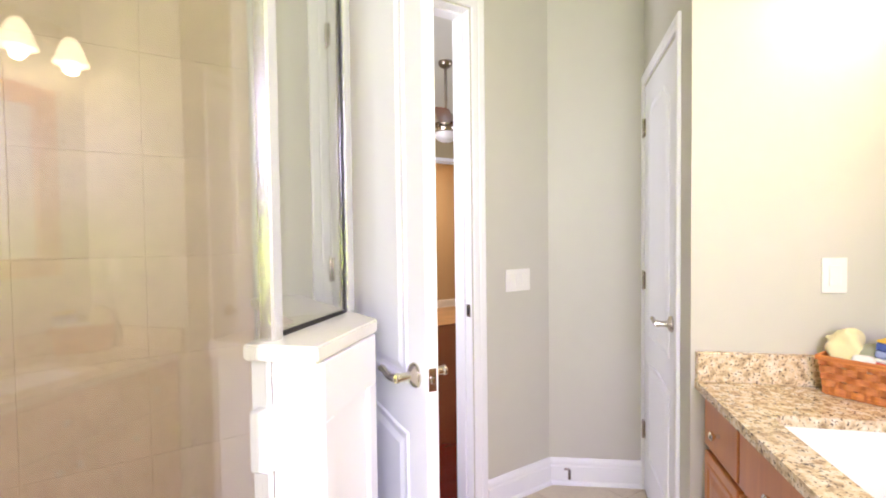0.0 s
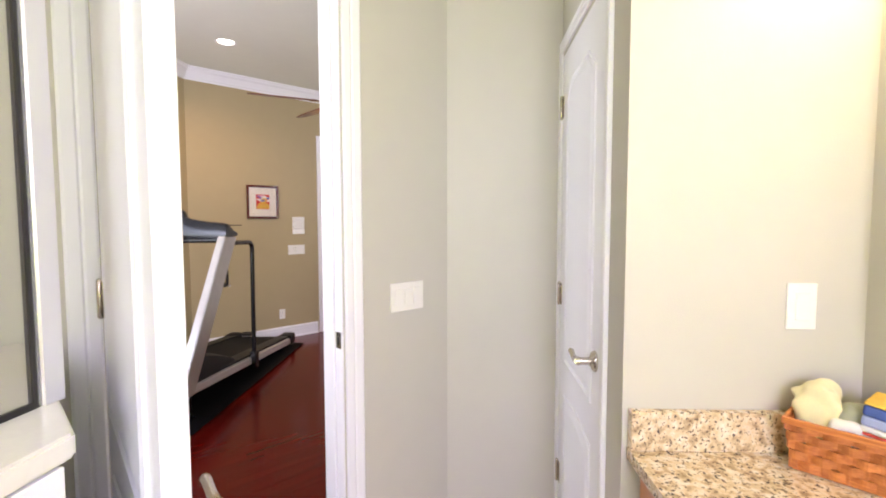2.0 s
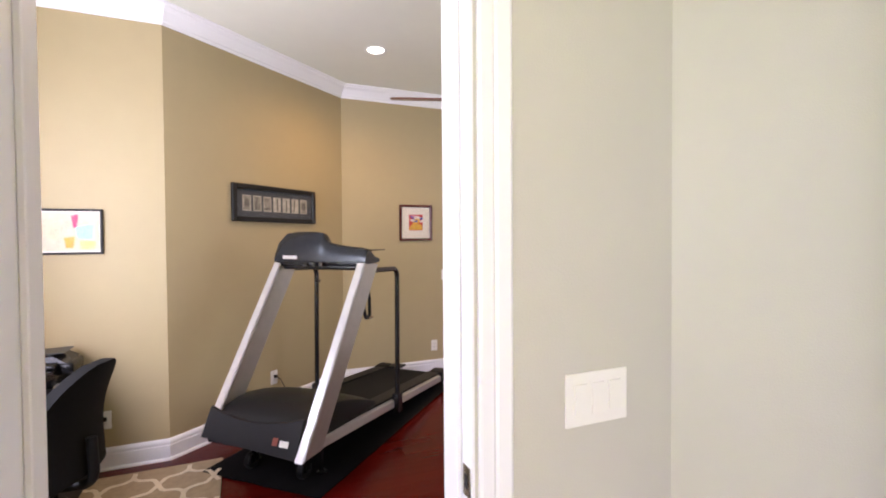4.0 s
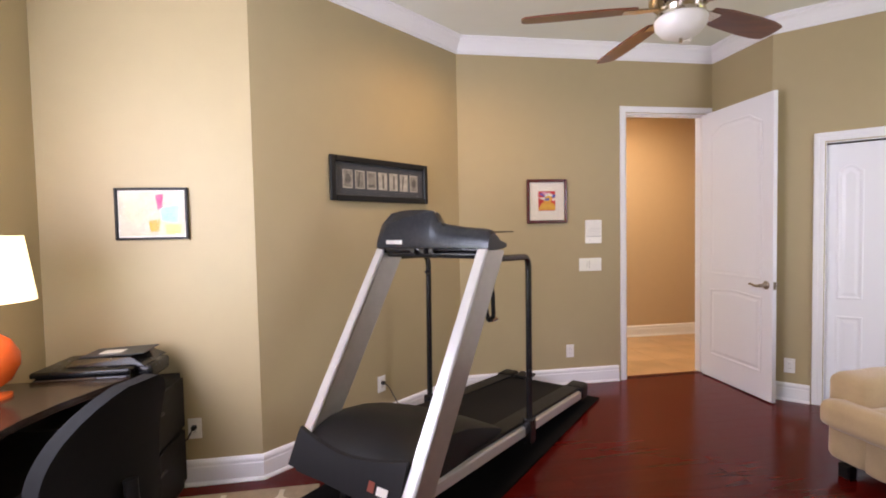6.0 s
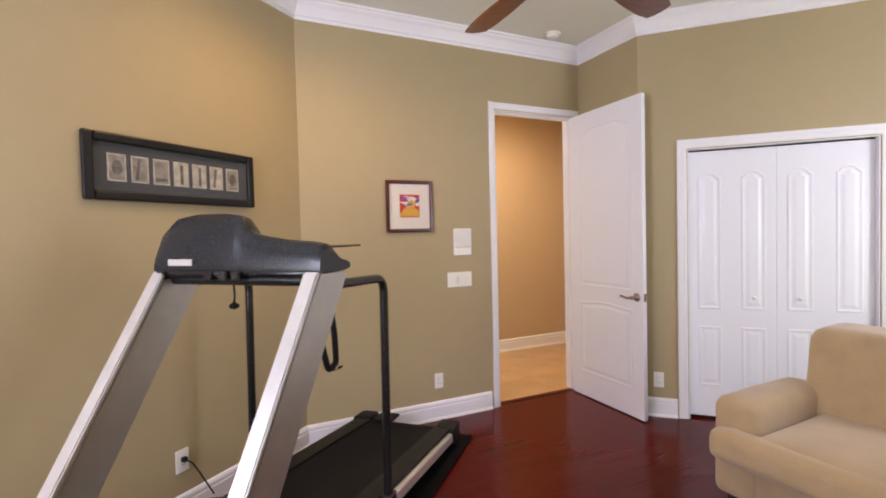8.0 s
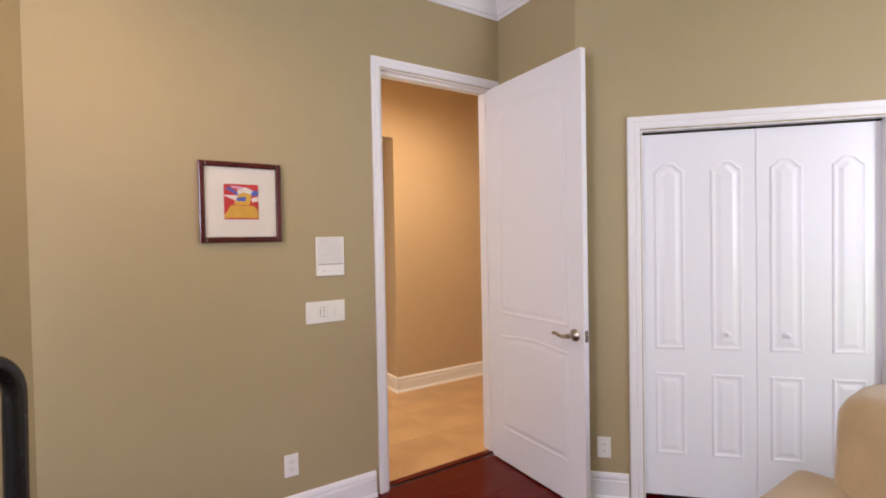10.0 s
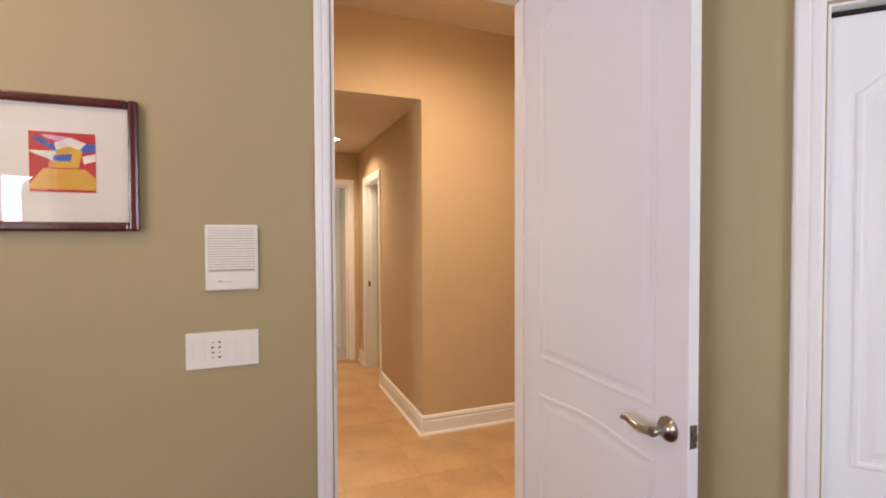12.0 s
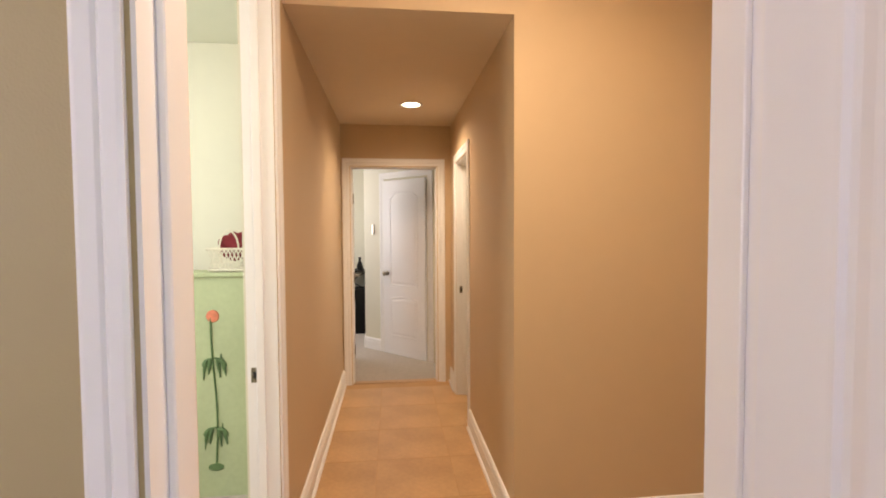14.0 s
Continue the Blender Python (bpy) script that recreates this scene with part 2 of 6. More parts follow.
def lathe(bm, prof, seg=24, m=None, close=False):
    """Turn a profile of (radius, z) round z."""
    rings = []
    for r, z in prof:
        rings.append([bm.verts.new((max(r, 1e-4) * math.cos(2 * math.pi * i / seg), max(r, 1e-4) * math.sin(2 * math.pi * i / seg), z)) for i in range(seg)])
    for a, b in zip(rings, rings[1:]):
        for i in range(seg):
            bm.faces.new((a[i], a[(i + 1) % seg], b[(i + 1) % seg], b[i]))
    bm.faces.new(rings[0][::-1])
    bm.faces.new(rings[-1])
    if m is not None:
        bmesh.ops.transform(bm, matrix=m, verts=[v for r in rings for v in r])
    return bm


def tube(bm, pts, radius, seg=10, m=None):
    """A round bar along points; radius may be one number or one for each point."""
    pts = [Vector(p) for p in pts]
    rad = radius if hasattr(radius, "__len__") else [radius] * len(pts)
    rings, up = [], None
    for i, p in enumerate(pts):
        d = (pts[min(i + 1, len(pts) - 1)] - pts[max(i - 1, 0)]).normalized()
        if up is None:
            up = Vector((0, 0, 1)) if abs(d.z) < 0.9 else Vector((1, 0, 0))
        side = d.cross(up).normalized()
        up = side.cross(d).normalized()
        rings.append([bm.verts.new(p + rad[i] * (math.cos(2 * math.pi * k / seg) * side + math.sin(2 * math.pi * k / seg) * up)) for k in range(seg)])
    for a, b in zip(rings, rings[1:]):
        for k in range(seg):
            bm.faces.new((a[k], a[(k + 1) % seg], b[(k + 1) % seg], b[k]))
    bm.faces.new(rings[0][::-1])
    bm.faces.new(rings[-1])
    if m is not None:
        bmesh.ops.transform(bm, matrix=m, verts=[v for r in rings for v in r])
    return bm


def bend(pts, radius, n=5):
    """Round the inner corners of a line of points."""
    pts = [Vector(p) for p in pts]
    out = [pts[0]]
    for a, b, c in zip(pts, pts[1:], pts[2:]):
        d0, d1 = (a - b), (c - b)
        r = min(radius, d0.length * 0.49, d1.length * 0.49)
        p0, p1 = b + d0.normalized() * r, b + d1.normalized() * r
        for i in range(n + 1):
            t = i / n
            out.append((1 - t) ** 2 * p0 + 2 * t * (1 - t) * b + t * t * p1)
    return out + [pts[-1]]


def offset_line(pts, d, closed):
    """The line moved d to its left, mitred."""
    n, out = len(pts), []
    for i in range(n):
        p = Vector(pts[i])
        q0 = Vector(pts[i - 1]) if (i > 0 or closed) else None
        q1 = Vector(pts[(i + 1) % n]) if (i < n - 1 or closed) else None
        ns = []
        if q0 is not None:
            t = (p - q0).normalized()
            ns.append(Vector((-t.y, t.x)))
        if q1 is not None:
            t = (q1 - p).normalized()
            ns.append(Vector((-t.y, t.x)))
        if len(ns) == 2:
            b = (ns[0] + ns[1])
            b = b / max(b.dot(ns[0]), 0.2)
        else:
            b = ns[0]
        out.append(p + b * d)
    return out


def room_walls(pts, names, mats, z1, thick, openings, label):
    """Walls of a room whose corners go clockwise, each with openings (along, to, sill, head) cut through."""
    outer = offset_line(pts, thick, True)
    n = len(pts)
    for i in range(n):
        a, b = Vector(pts[i]), Vector(pts[(i + 1) % n])
        oa, ob_ = outer[i], outer[(i + 1) % n]
        d = (b - a).normalized()
        left = Vector((-d.y, d.x)) * thick
        length = (b - a).length
        bm = bmesh.new()
        cuts = sorted(openings.get(names[i], []))
        at, pa, po = 0.0, a, oa
        for s0, s1, zb, zt in cuts:
            q = a + d * s0
            prism(bm, [pa, q, q + left, po], 0, z1)
            q2 = a + d * s1
            if zb > 0.01:
                prism(bm, [q, q2, q2 + left, q + left], 0, zb)
            prism(bm, [q, q2, q2 + left, q + left], zt, z1)
            pa, po = q2, q2 + left
        prism(bm, [pa, b, ob_, po], 0, z1)
        bmesh.ops.remove_doubles(bm, verts=bm.verts, dist=1e-5)
        setting(names[i], bm, mats[i] if isinstance(mats, (list, tuple)) else mats, label, "wall")


def moulding(name, pts, prof, mat, label, closed=False):
    """A moulded strip along a line with the room on its right; prof: (out into the room, height)."""
    lines = [offset_line(pts, -o, closed) for o, z in prof]
    bm = bmesh.new()
    n, k = len(pts), len(prof)
    vs = [[bm.verts.new((lines[j][i].x, lines[j][i].y, prof[j][1])) for j in range(k)] for i in range(n)]
    for i in range(n if closed else n - 1):
        a, b = vs[i], vs[(i + 1) % n]
        for j in range(k):
            bm.faces.new((a[j], a[(j + 1) % k], b[(j + 1) % k], b[j]))
    if not closed:
        bm.faces.new(vs[0])
        bm.faces.new(vs[-1][::-1])
    return setting(name, bm, mat, label, "trim")


BASE = [(0, 0), (0.017, 0), (0.017, 0.098), (0.013, 0.103), (0.013, 0.112), (0.016, 0.116), (0.014, 0.128), (0.007, 0.140), (0, 0.142)]
SHOE = [(0.0172, 0), (0.030, 0), (0.029, 0.008), (0.024, 0.016), (0.0172, 0.019)]


def crown_profile(top):
    return [(0, top), (0, top - 0.130), (0.008, top - 0.130), (0.010, top - 0.112), (0.020, top - 0.106), (0.027, top - 0.09), (0.050, top - 0.05), (0.070, top - 0.031), (0.074, top - 0.018), (0.086, top - 0.013), (0.088, top)]


def flat(name, pts, z0, z1, mat, label, category):
    bm = bmesh.new()
    prism(bm, pts, z0, z1)
    return setting(name, bm, mat, label, category)


def wall_frame(a, b, s, z=0.0):
    """A pose on a wall from a to b with the room on its right: x along it, y out of the room, z up."""
    a, b = Vector(a), Vector(b)
    d = (b - a).normalized()
    p = a + d * s
    return pose(p.x, p.y, z, 0, 0, math.degrees(math.atan2(d.y, d.x)))


def casing(name, m, w, h, mat=None, width=0.072, sides=(1, 1)):
    """Door casing round an opening 0..w, 0..h of a wall; -y is the room."""
    mat = mat or WHITE
    bm = bmesh.new()
    prof = [(0.0, -0.001), (0.0, -0.009), (0.006, -0.012), (width * 0.4, -0.013), (width * 0.48, -0.010), (width * 0.56, -0.014), (width - 0.006, -0.016), (width, -0.013), (width, -0.001)]
    o = 0.006
    rails = []
    for q, y in prof:
        line = []
        if sides[0]:
            line += [(-q - o + 0.0, 0.0)]
        line += [(-q - o if sides[0] else 0.0, h + o + q), (w + (q + o if sides[1] else 0.0), h + o + q)]
        if sides[1]:
            line += [(w + q + o, 0.0)]
        rails.append([bm.verts.new((x, y, z)) for x, z in line])
    k = len(rails[0])
    for j in range(len(prof)):
        a, b = rails[j], rails[(j + 1) % len(prof)]
        for i in range(k - 1):
            bm.faces.new((a[i], a[i + 1], b[i + 1], b[i]))
    bm.faces.new([r[0] for r in rails])
    bm.faces.new([r[-1] for r in rails][::-1])
    bmesh.ops.transform(bm, matrix=m, verts=bm.verts)
    return setting(name, bm, mat, "white moulded door casing", "trim")


def jamb(name, m, w, h, depth, mat=None, stop=None):
    """The lining of an opening through a wall of that depth, with a door stop."""
    mat = mat or WHITE
    bm = bmesh.new()
    t = 0.006
    box(bm, 0.0, t, 0.0, depth, 0, h - t)
    box(bm, w - t, w, 0.0, depth, 0, h - t)
    box(bm, 0.0, w, 0.0, depth, h - t, h)
    if stop is not None:
        box(bm, t, t + 0.011, stop, stop + 0.032, 0, h - t, 0.002)
        box(bm, w - t - 0.011, w - t, stop, stop + 0.032, 0, h - t, 0.002)
        box(bm, t + 0.011, w - t - 0.011, stop, stop + 0.032, h - t - 0.011, h - t, 0.002)
    bmesh.ops.transform(bm, matrix=m, verts=bm.verts)
    return setting(name, bm, mat, "white painted door jamb with stop", "trim")


def arch_outline(x0, x1, z0, z1, rise, n=9, shoulder=0.25):
    """A panel outline whose top rises in an eyebrow arch between two shoulders."""
    pts = [(x0, z0), (x1, z0), (x1, z1)]
    if rise:
        w = x1 - x0
        for i in range(1, n):
            t = i / n
            x = x1 - w * t
            s = min(t, 1 - t)
            e = min(1, s / (shoulder + 1e-6))
            pts.append((x, z1 + rise * (e * e * (3 - 2 * e))))
    pts.append((x0, z1))
    return pts


def inset(pts, d):
    line = offset_line(pts, d, True)
    return [(p.x, p.y) for p in line]


def raised_panel(bm, pts, y, sgn):
    """A moulded groove and a raised field on a door's face at y; sgn is the way out of the face."""
    steps = [(0.0, 0.0), (0.004, 0.005), (0.012, 0.0055), (0.020, 0.001), (0.030, 0.0008), (0.048, 0.0055), (0.052, 0.006)]
    loops = []
    for d, o in steps:
        q = inset(pts, d) if d else pts
        loops.append([bm.verts.new((x, y + sgn * o, z)) for x, z in q])
    n = len(pts)
    for a, b in zip(loops, loops[1:]):
        for i in range(n):
            bm.faces.new((a[i], a[(i + 1) % n], b[(i + 1) % n], b[i]))
    bm.faces.new(loops[-1])


def lever(parent, m, mat, hand=1):
    """A wave-shaped door lever on a round rose; the door's face is y = 0 and -y points out."""
    bm = bmesh.new()
    turn = pose(0, 0, 0, 90)
    lathe(bm, [(0.0, 0.0), (0.033, 0.0), (0.033, 0.004), (0.027, 0.011), (0.018, 0.014), (0.012, 0.020), (0.011, 0.046), (0.014, 0.050), (0.013, 0.058), (0.0, 0.060)], 24, turn)
    wave = [(0.0, 0.0, 0.012), (0.018, -0.003, 0.0115), (0.036, -0.007, 0.010), (0.054, -0.007, 0.009), (0.070, -0.004, 0.0085), (0.086, 0.001, 0.0085), (0.098, 0.004, 0.009), (0.106, 0.003, 0.009), (0.111, -0.002, 0.007), (0.108, -0.006, 0.005)]
    tube(bm, [(hand * x, -0.053, z) for x, z, _ in wave], [q for _, _, q in wave], 10)
    bmesh.ops.transform(bm, matrix=m, verts=bm.verts)
    return part("lever_handle", bm, mat, parent, "curved lever door handle in satin metal", True)


def panel_door(name, m, w, h, label, handle_z=0.93, metal=None, hand=1, hinges=(), latch=True, hinge_left=True, knob=True, thick=0.035):
    """A two-panel moulded door; x from the hinge edge to the latch edge, y 0..thick, both faces panelled."""
    metal = metal or NICKEL
    d = thing(name, m, label, "door")
    d["kind"] = "structure"
    part("leaf", boxed(0, w, 0, thick, 0.010, h, 0.0015), DOORW, d)
    st = 0.105
    hi = arch_outline(st, w - st, 0.385 * h + 0.03, h - 0.20, 0.075)
    lo = arch_outline(st, w - st, 0.22, 0.385 * h - 0.105, 0.022, 9, 0.5)
    for pts in (lo, hi):
        for y, s in ((0.0, -1), (thick, 1)):
            bm = bmesh.new()
            raised_panel(bm, pts, y, s)
            part("door_panel", bm, DOORW, d)
    if knob:
        lever(d, pose(w - 0.062, 0.0, handle_z), metal, -1)
        lever(d, pose(w - 0.062, thick, handle_z, 0, 0, 180), metal, 1)
        part("latch_plate", boxed(w - 0.0005, w + 0.0015, 0.006, thick - 0.006, handle_z - 0.03, handle_z + 0.03, 0.0005), metal, d, "small metal latch plate")
        part("latch_bolt", boxed(w, w + 0.009, 0.011, thick - 0.011, handle_z - 0.009, handle_z + 0.009, 0.002), metal, d)
    for z in hinges:
        bm = bmesh.new()
        lathe(bm, [(0.0, -0.052), (0.004, -0.05), (0.0065, -0.046), (0.0065, 0.046), (0.004, 0.05), (0.0, 0.052)], 12, pose(-0.006, -0.006, z))
        box(bm, -0.004, 0.028, -0.0015, 0.0006, z - 0.045, z + 0.045)
        part("hinge", bm, metal, d, "metal butt hinge", True)
    return d

# ---- the plan, corners clockwise ----
CEIL_Z = 3.035
BED = [(-0.60, 2.09), (-0.60, 4.78), (0.495, 4.78), (1.905, 5.953), (4.33, 5.953), (4.33, 5.29), (5.57, 4.05), (5.57, 2.09)]
BED_N = ["wall_bedroom_west", "wall_bedroom_desk", "wall_bedroom_diagonal", "wall_bedroom_north", "wall_bedroom_short", "wall_bedroom_closet", "wall_bedroom_east", "wall_bedroom_south"]
BATH = [(-0.95, 1.955), (1.88, 1.955), (2.264, 1.638), (1.616, 1.028), (2.035, 0.610), (0.14, -1.285), (-1.50, -1.285), (-1.50, 0.10), (-0.95, 0.65)]
BATH_N = ["wall_bath_north", "wall_bath_nook", "wall_bath_toilet_room", "wall_bath_vanity_end", "wall_bath_mirror", "wall_bath_south", "wall_bath_west", "wall_bath_return", "wall_shower_west"]
HALL = [(3.29, 6.085), (3.29, 9.80), (4.31, 9.80), (4.31, 7.497), (7.00, 7.497), (7.00, 6.085)]
HALL_N = ["wall_hall_west", "wall_hall_end", "wall_hall_east", "wall_vestibule_north", "wall_vestibule_east", "wall_vestibule_south"]
T = 0.064
# openings: along the wall, to, sill, head
BATH_DOOR = (0.662, 1.362, 2.44)
BED_DOOR = (3.455, 4.262, 2.44)
CLOSET = (0.335, 1.475, 2.02)

room_walls(BED, BED_N, SAGE, CEIL_Z + 0.1, T, {
    "wall_bedroom_west": [(0.15, 1.85, 0.75, 2.45)],
    "wall_bedroom_north": [(BED_DOOR[0] - 1.905, BED_DOOR[1] - 1.905, 0, BED_DOOR[2])],
    "wall_bedroom_closet": [(CLOSET[0], CLOSET[1], 0, CLOSET[2])],
    "wall_bedroom_south": [(5.57 - 5.42, 5.57 - 4.64, 0.45, 2.35), (5.57 - BATH_DOOR[1], 5.57 - BATH_DOOR[0], 0, BATH_DOOR[2])],
}, "sage khaki painted bedroom wall")
room_walls(BATH, BATH_N, BATHP, CEIL_Z + 0.1, T, {
    "wall_bath_north": [(BATH_DOOR[0] + 0.95, BATH_DOOR[1] + 0.95, 0, BATH_DOOR[2])],
    "wall_bath_south": [(0.14 + 0.10, 0.14 + 1.45, 0.9, 2.5)],
}, "pale sage painted bathroom wall")
room_walls(HALL, HALL_N, TAN, 3.10, T, {
    "wall_hall_west": [(6.50 - 6.085, 7.31 - 6.085, 0, 2.44)],
    "wall_hall_end": [(3.375 - 3.29, 4.178 - 3.29, 0, 2.04)],
    "wall_hall_east": [(9.80 - 9.42, 9.80 - 8.80, 0, 2.02)],
    "wall_vestibule_south": [(7.0 - BED_DOOR[1], 7.0 - BED_DOOR[0], 0, BED_DOOR[2])],
}, "warm tan painted hallway wall")

flat("ceiling_bedroom", [(-0.7, 2.03), (-0.7, 6.02), (5.65, 6.02), (5.65, 2.03)], CEIL_Z, CEIL_Z + 0.1, CEIL, "off-white textured bedroom ceiling", "ceiling")
flat("ceiling_bath", [(-1.6, -1.4), (-1.6, 2.02), (2.4, 2.02), (2.4, -1.4)], CEIL_Z, CEIL_Z + 0.1, CEIL, "off-white textured bathroom ceiling", "ceiling")
flat("ceiling_vestibule", [(3.2, 6.03), (3.2, 7.497), (7.1, 7.497), (7.1, 6.03)], 2.99, 3.12, TANCEIL, "warm off-white vestibule ceiling", "ceiling")
flat("ceiling_hall", [(3.29, 7.500), (3.29, 9.80), (4.31, 9.80), (4.31, 7.500)], 2.425, 2.985, TANCEIL, "lowered hallway ceiling", "ceiling")
flat("soffit_face", [(3.29, 7.494), (3.29, 7.4995), (4.31, 7.4995), (4.31, 7.494)], 2.425, 2.988, TAN, "tan painted face of the lowered ceiling", "ceiling")

moulding("crown_bedroom", BED, crown_profile(CEIL_Z), WHITE, "white crown moulding round the ceiling", True)


def strips(pts, gaps, name):
    """Baseboard round a room, left out at the gaps of each wall."""
    n = len(pts)
    lines, cur = [], None
    for i in range(n):
        a, b = Vector(pts[i]), Vector(pts[(i + 1) % n])
        d, length = (b - a).normalized(), (b - a).length
        cur = (cur or [a])
        for s0, s1 in sorted(gaps.get(i, [])):
            if s0 > 0.01:
                cur.append(a + d * s0)
            if len(cur) > 1:
                lines.append(cur)
            cur = [a + d * s1] if s1 < length - 0.004 else None
        if cur:
            cur.append(b)
    if cur:
        lines.append(cur)
    for line in lines:
        if len(line) > 1:
            moulding(name, line, BASE, WHITE, "white moulded baseboard along the wall")
            moulding("shoe_moulding", line, SHOE, WHITE, "narrow white shoe moulding at the floor")


C = 0.080
strips(BED, {3: [(BED_DOOR[0] - 1.905 - C, BED_DOOR[1] - 1.905 + 0.066)], 5: [(CLOSET[0] - C, CLOSET[1] + C)], 7: [(5.57 - BATH_DOOR[1] - C, 5.57 - BATH_DOOR[0] + C)]}, "baseboard_bedroom")
strips(BATH, {0: [(-0.1, BATH_DOOR[1] + 0.95 + C)], 2: [(0.0, 0.93)], 3: [(-1, 9)], 4: [(-1, 9)], 7: [(-1, 9)], 8: [(-1, 9)]}, "baseboard_bath")
strips(HALL, {0: [(6.50 - 6.085 - C, 7.31 - 6.085 + C)], 1: [(0, 1.02)], 2: [(9.80 - 9.42 - C, 9.80 - 8.80 + C)], 5: [(7.0 - BED_DOOR[1] - 0.04, 7.0 - BED_DOOR[0] + C)]}, "baseboard_hall")

# floors
flat("floor_slab", [(-1.62, -1.40), (-1.62, 12.55), (7.12, 12.55), (7.12, -1.40)], -0.25, -0.012, GROUT, "concrete floor slab under the finishes", "floor")
flat("floor_bedroom_bed", [(-0.65, 2.02), (-0.65, 6.02), (5.65, 6.02), (5.65, 2.02)], -0.011, -0.0015, CHERRYB, "dark bedding under the wood floor", "floor")
flat("floor_hall_bed", [(3.2, 6.024), (3.2, 9.86), (7.1, 9.86), (7.1, 6.024)], -0.011, -0.0009, GROUT, "grout bed of the hallway floor", "floor")
flat("floor_bath_bed", [(-1.6, -1.4), (-1.6, 2.018), (2.4, 2.018), (2.4, -1.4)], -0.011, -0.003, GROUT, "grout bed of the bathroom floor", "floor")

# doors and their frames
mb = wall_frame((-0.95, 1.955), (1.88, 1.955), BATH_DOOR[0] + 0.95)
casing("casing_bath_door", mb, BATH_DOOR[1] - BATH_DOOR[0], BATH_DOOR[2])
jamb("jamb_bath_door", mb, BATH_DOOR[1] - BATH_DOOR[0], BATH_DOOR[2], 0.135, stop=0.045)
mb2 = wall_frame((5.57, 2.09), (-0.60, 2.09), 5.57 - BATH_DOOR[1])
casing("casing_bath_door_bedroom_side", mb2, BATH_DOOR[1] - BATH_DOOR[0], BATH_DOOR[2])
mn = wall_frame((1.905, 5.953), (4.33, 5.953), BED_DOOR[0] - 1.905)
casing("casing_bedroom_door", mn, BED_DOOR[1] - BED_DOOR[0], BED_DOOR[2], width=0.052)
jamb("jamb_bedroom_door", mn, BED_DOOR[1] - BED_DOOR[0], BED_DOOR[2], 0.132, stop=0.045)
mn2 = wall_frame((7.0, 6.085), (3.29, 6.085), 7.0 - BED_DOOR[1])
casing("casing_bedroom_door_hall_side", mn2, BED_DOOR[1] - BED_DOOR[0], BED_DOOR[2])

panel_door("door_bath", pose(0.6555, 1.928, 0.0, 0, 0, -93.0), 0.775, 2.43, "white two-panel door standing open into the bathroom", 1.0, NICKEL, hinges=(0.35, 1.24, 2.15))
panel_door("door_bedroom", pose(4.227, 5.945, 0.0, 0, 0, -91.2), 0.795, 2.43, "white two-panel bedroom door standing wide open", 0.93, BRONZE)
# remaining door frames
mc = wall_frame((4.33, 5.29), (5.57, 4.05), CLOSET[0])
CW = CLOSET[1] - CLOSET[0]
casing("casing_closet", mc, CW, CLOSET[2], width=0.066)
jamb("jamb_closet", mc, CW, CLOSET[2], 0.12)
mw = wall_frame((2.264, 1.638), (1.616, 1.028), 0.040)
casing("casing_toilet_room_door", mw, 0.66, 2.13, width=0.05)
mg = wall_frame((3.29, 6.085), (3.29, 9.80), 6.50 - 6.085)
casing("casing_mural_room", mg, 0.81, 2.44)
jamb("jamb_mural_room", mg, 0.81, 2.44, 0.12, stop=0.05)
me_ = wall_frame((3.29, 9.80), (4.31, 9.80), 3.375 - 3.29)
casing("casing_far_room", me_, 0.803, 2.04, width=0.068)
jf = jamb("jamb_far_room", me_, 0.803, 2.04, 0.12, stop=0.03)
for z in (0.30, 1.02, 1.76):
    part("hinge", boxed(0.0055, 0.0085, 0.075, 0.118, z - 0.05, z + 0.05, m=me_), BRONZE, jf, "dark metal hinge leaf")
ms = wall_frame((4.31, 9.80), (4.31, 7.497), 0.38)
casing("casing_side_room", ms, 0.62, 2.02)
jamb("jamb_side_room", ms, 0.62, 2.02, 0.12, stop=0.05)


def strike(name, x0, x1, y0, y1, z):
    bm = boxed(x0, x1, y0, y1, z - 0.03, z + 0.03, 0.0006)
    cx, cy = (x0 + x1) / 2, (y0 + y1) / 2
    ob = setting(name, bm, BRONZE, "small metal strike plate on the door jamb", "strike plate")
    part("strike_hole", boxed(x0 - 0.0005 if x1 - x0 < 0.01 else cx - 0.007, x1 + 0.0005 if x1 - x0 < 0.01 else cx + 0.007, cy - 0.007 if x1 - x0 < 0.01 else y0 - 0.0005, cy + 0.007 if x1 - x0 < 0.01 else y1 + 0.0005, z - 0.014, z + 0.014), DARK, ob)


strike("strike_plate_bath", 1.3535, 1.3555, 1.962, 1.992, 1.0)
strike("strike_plate_bedroom", 3.4615, 3.4635, 5.962, 5.992, 0.93)
strike("strike_plate_mural_room", 3.185, 3.215, 7.3025, 7.3045, 0.875)
strike("strike_plate_side_room", 4.335, 4.365, 9.4125, 9.4145, 0.93)

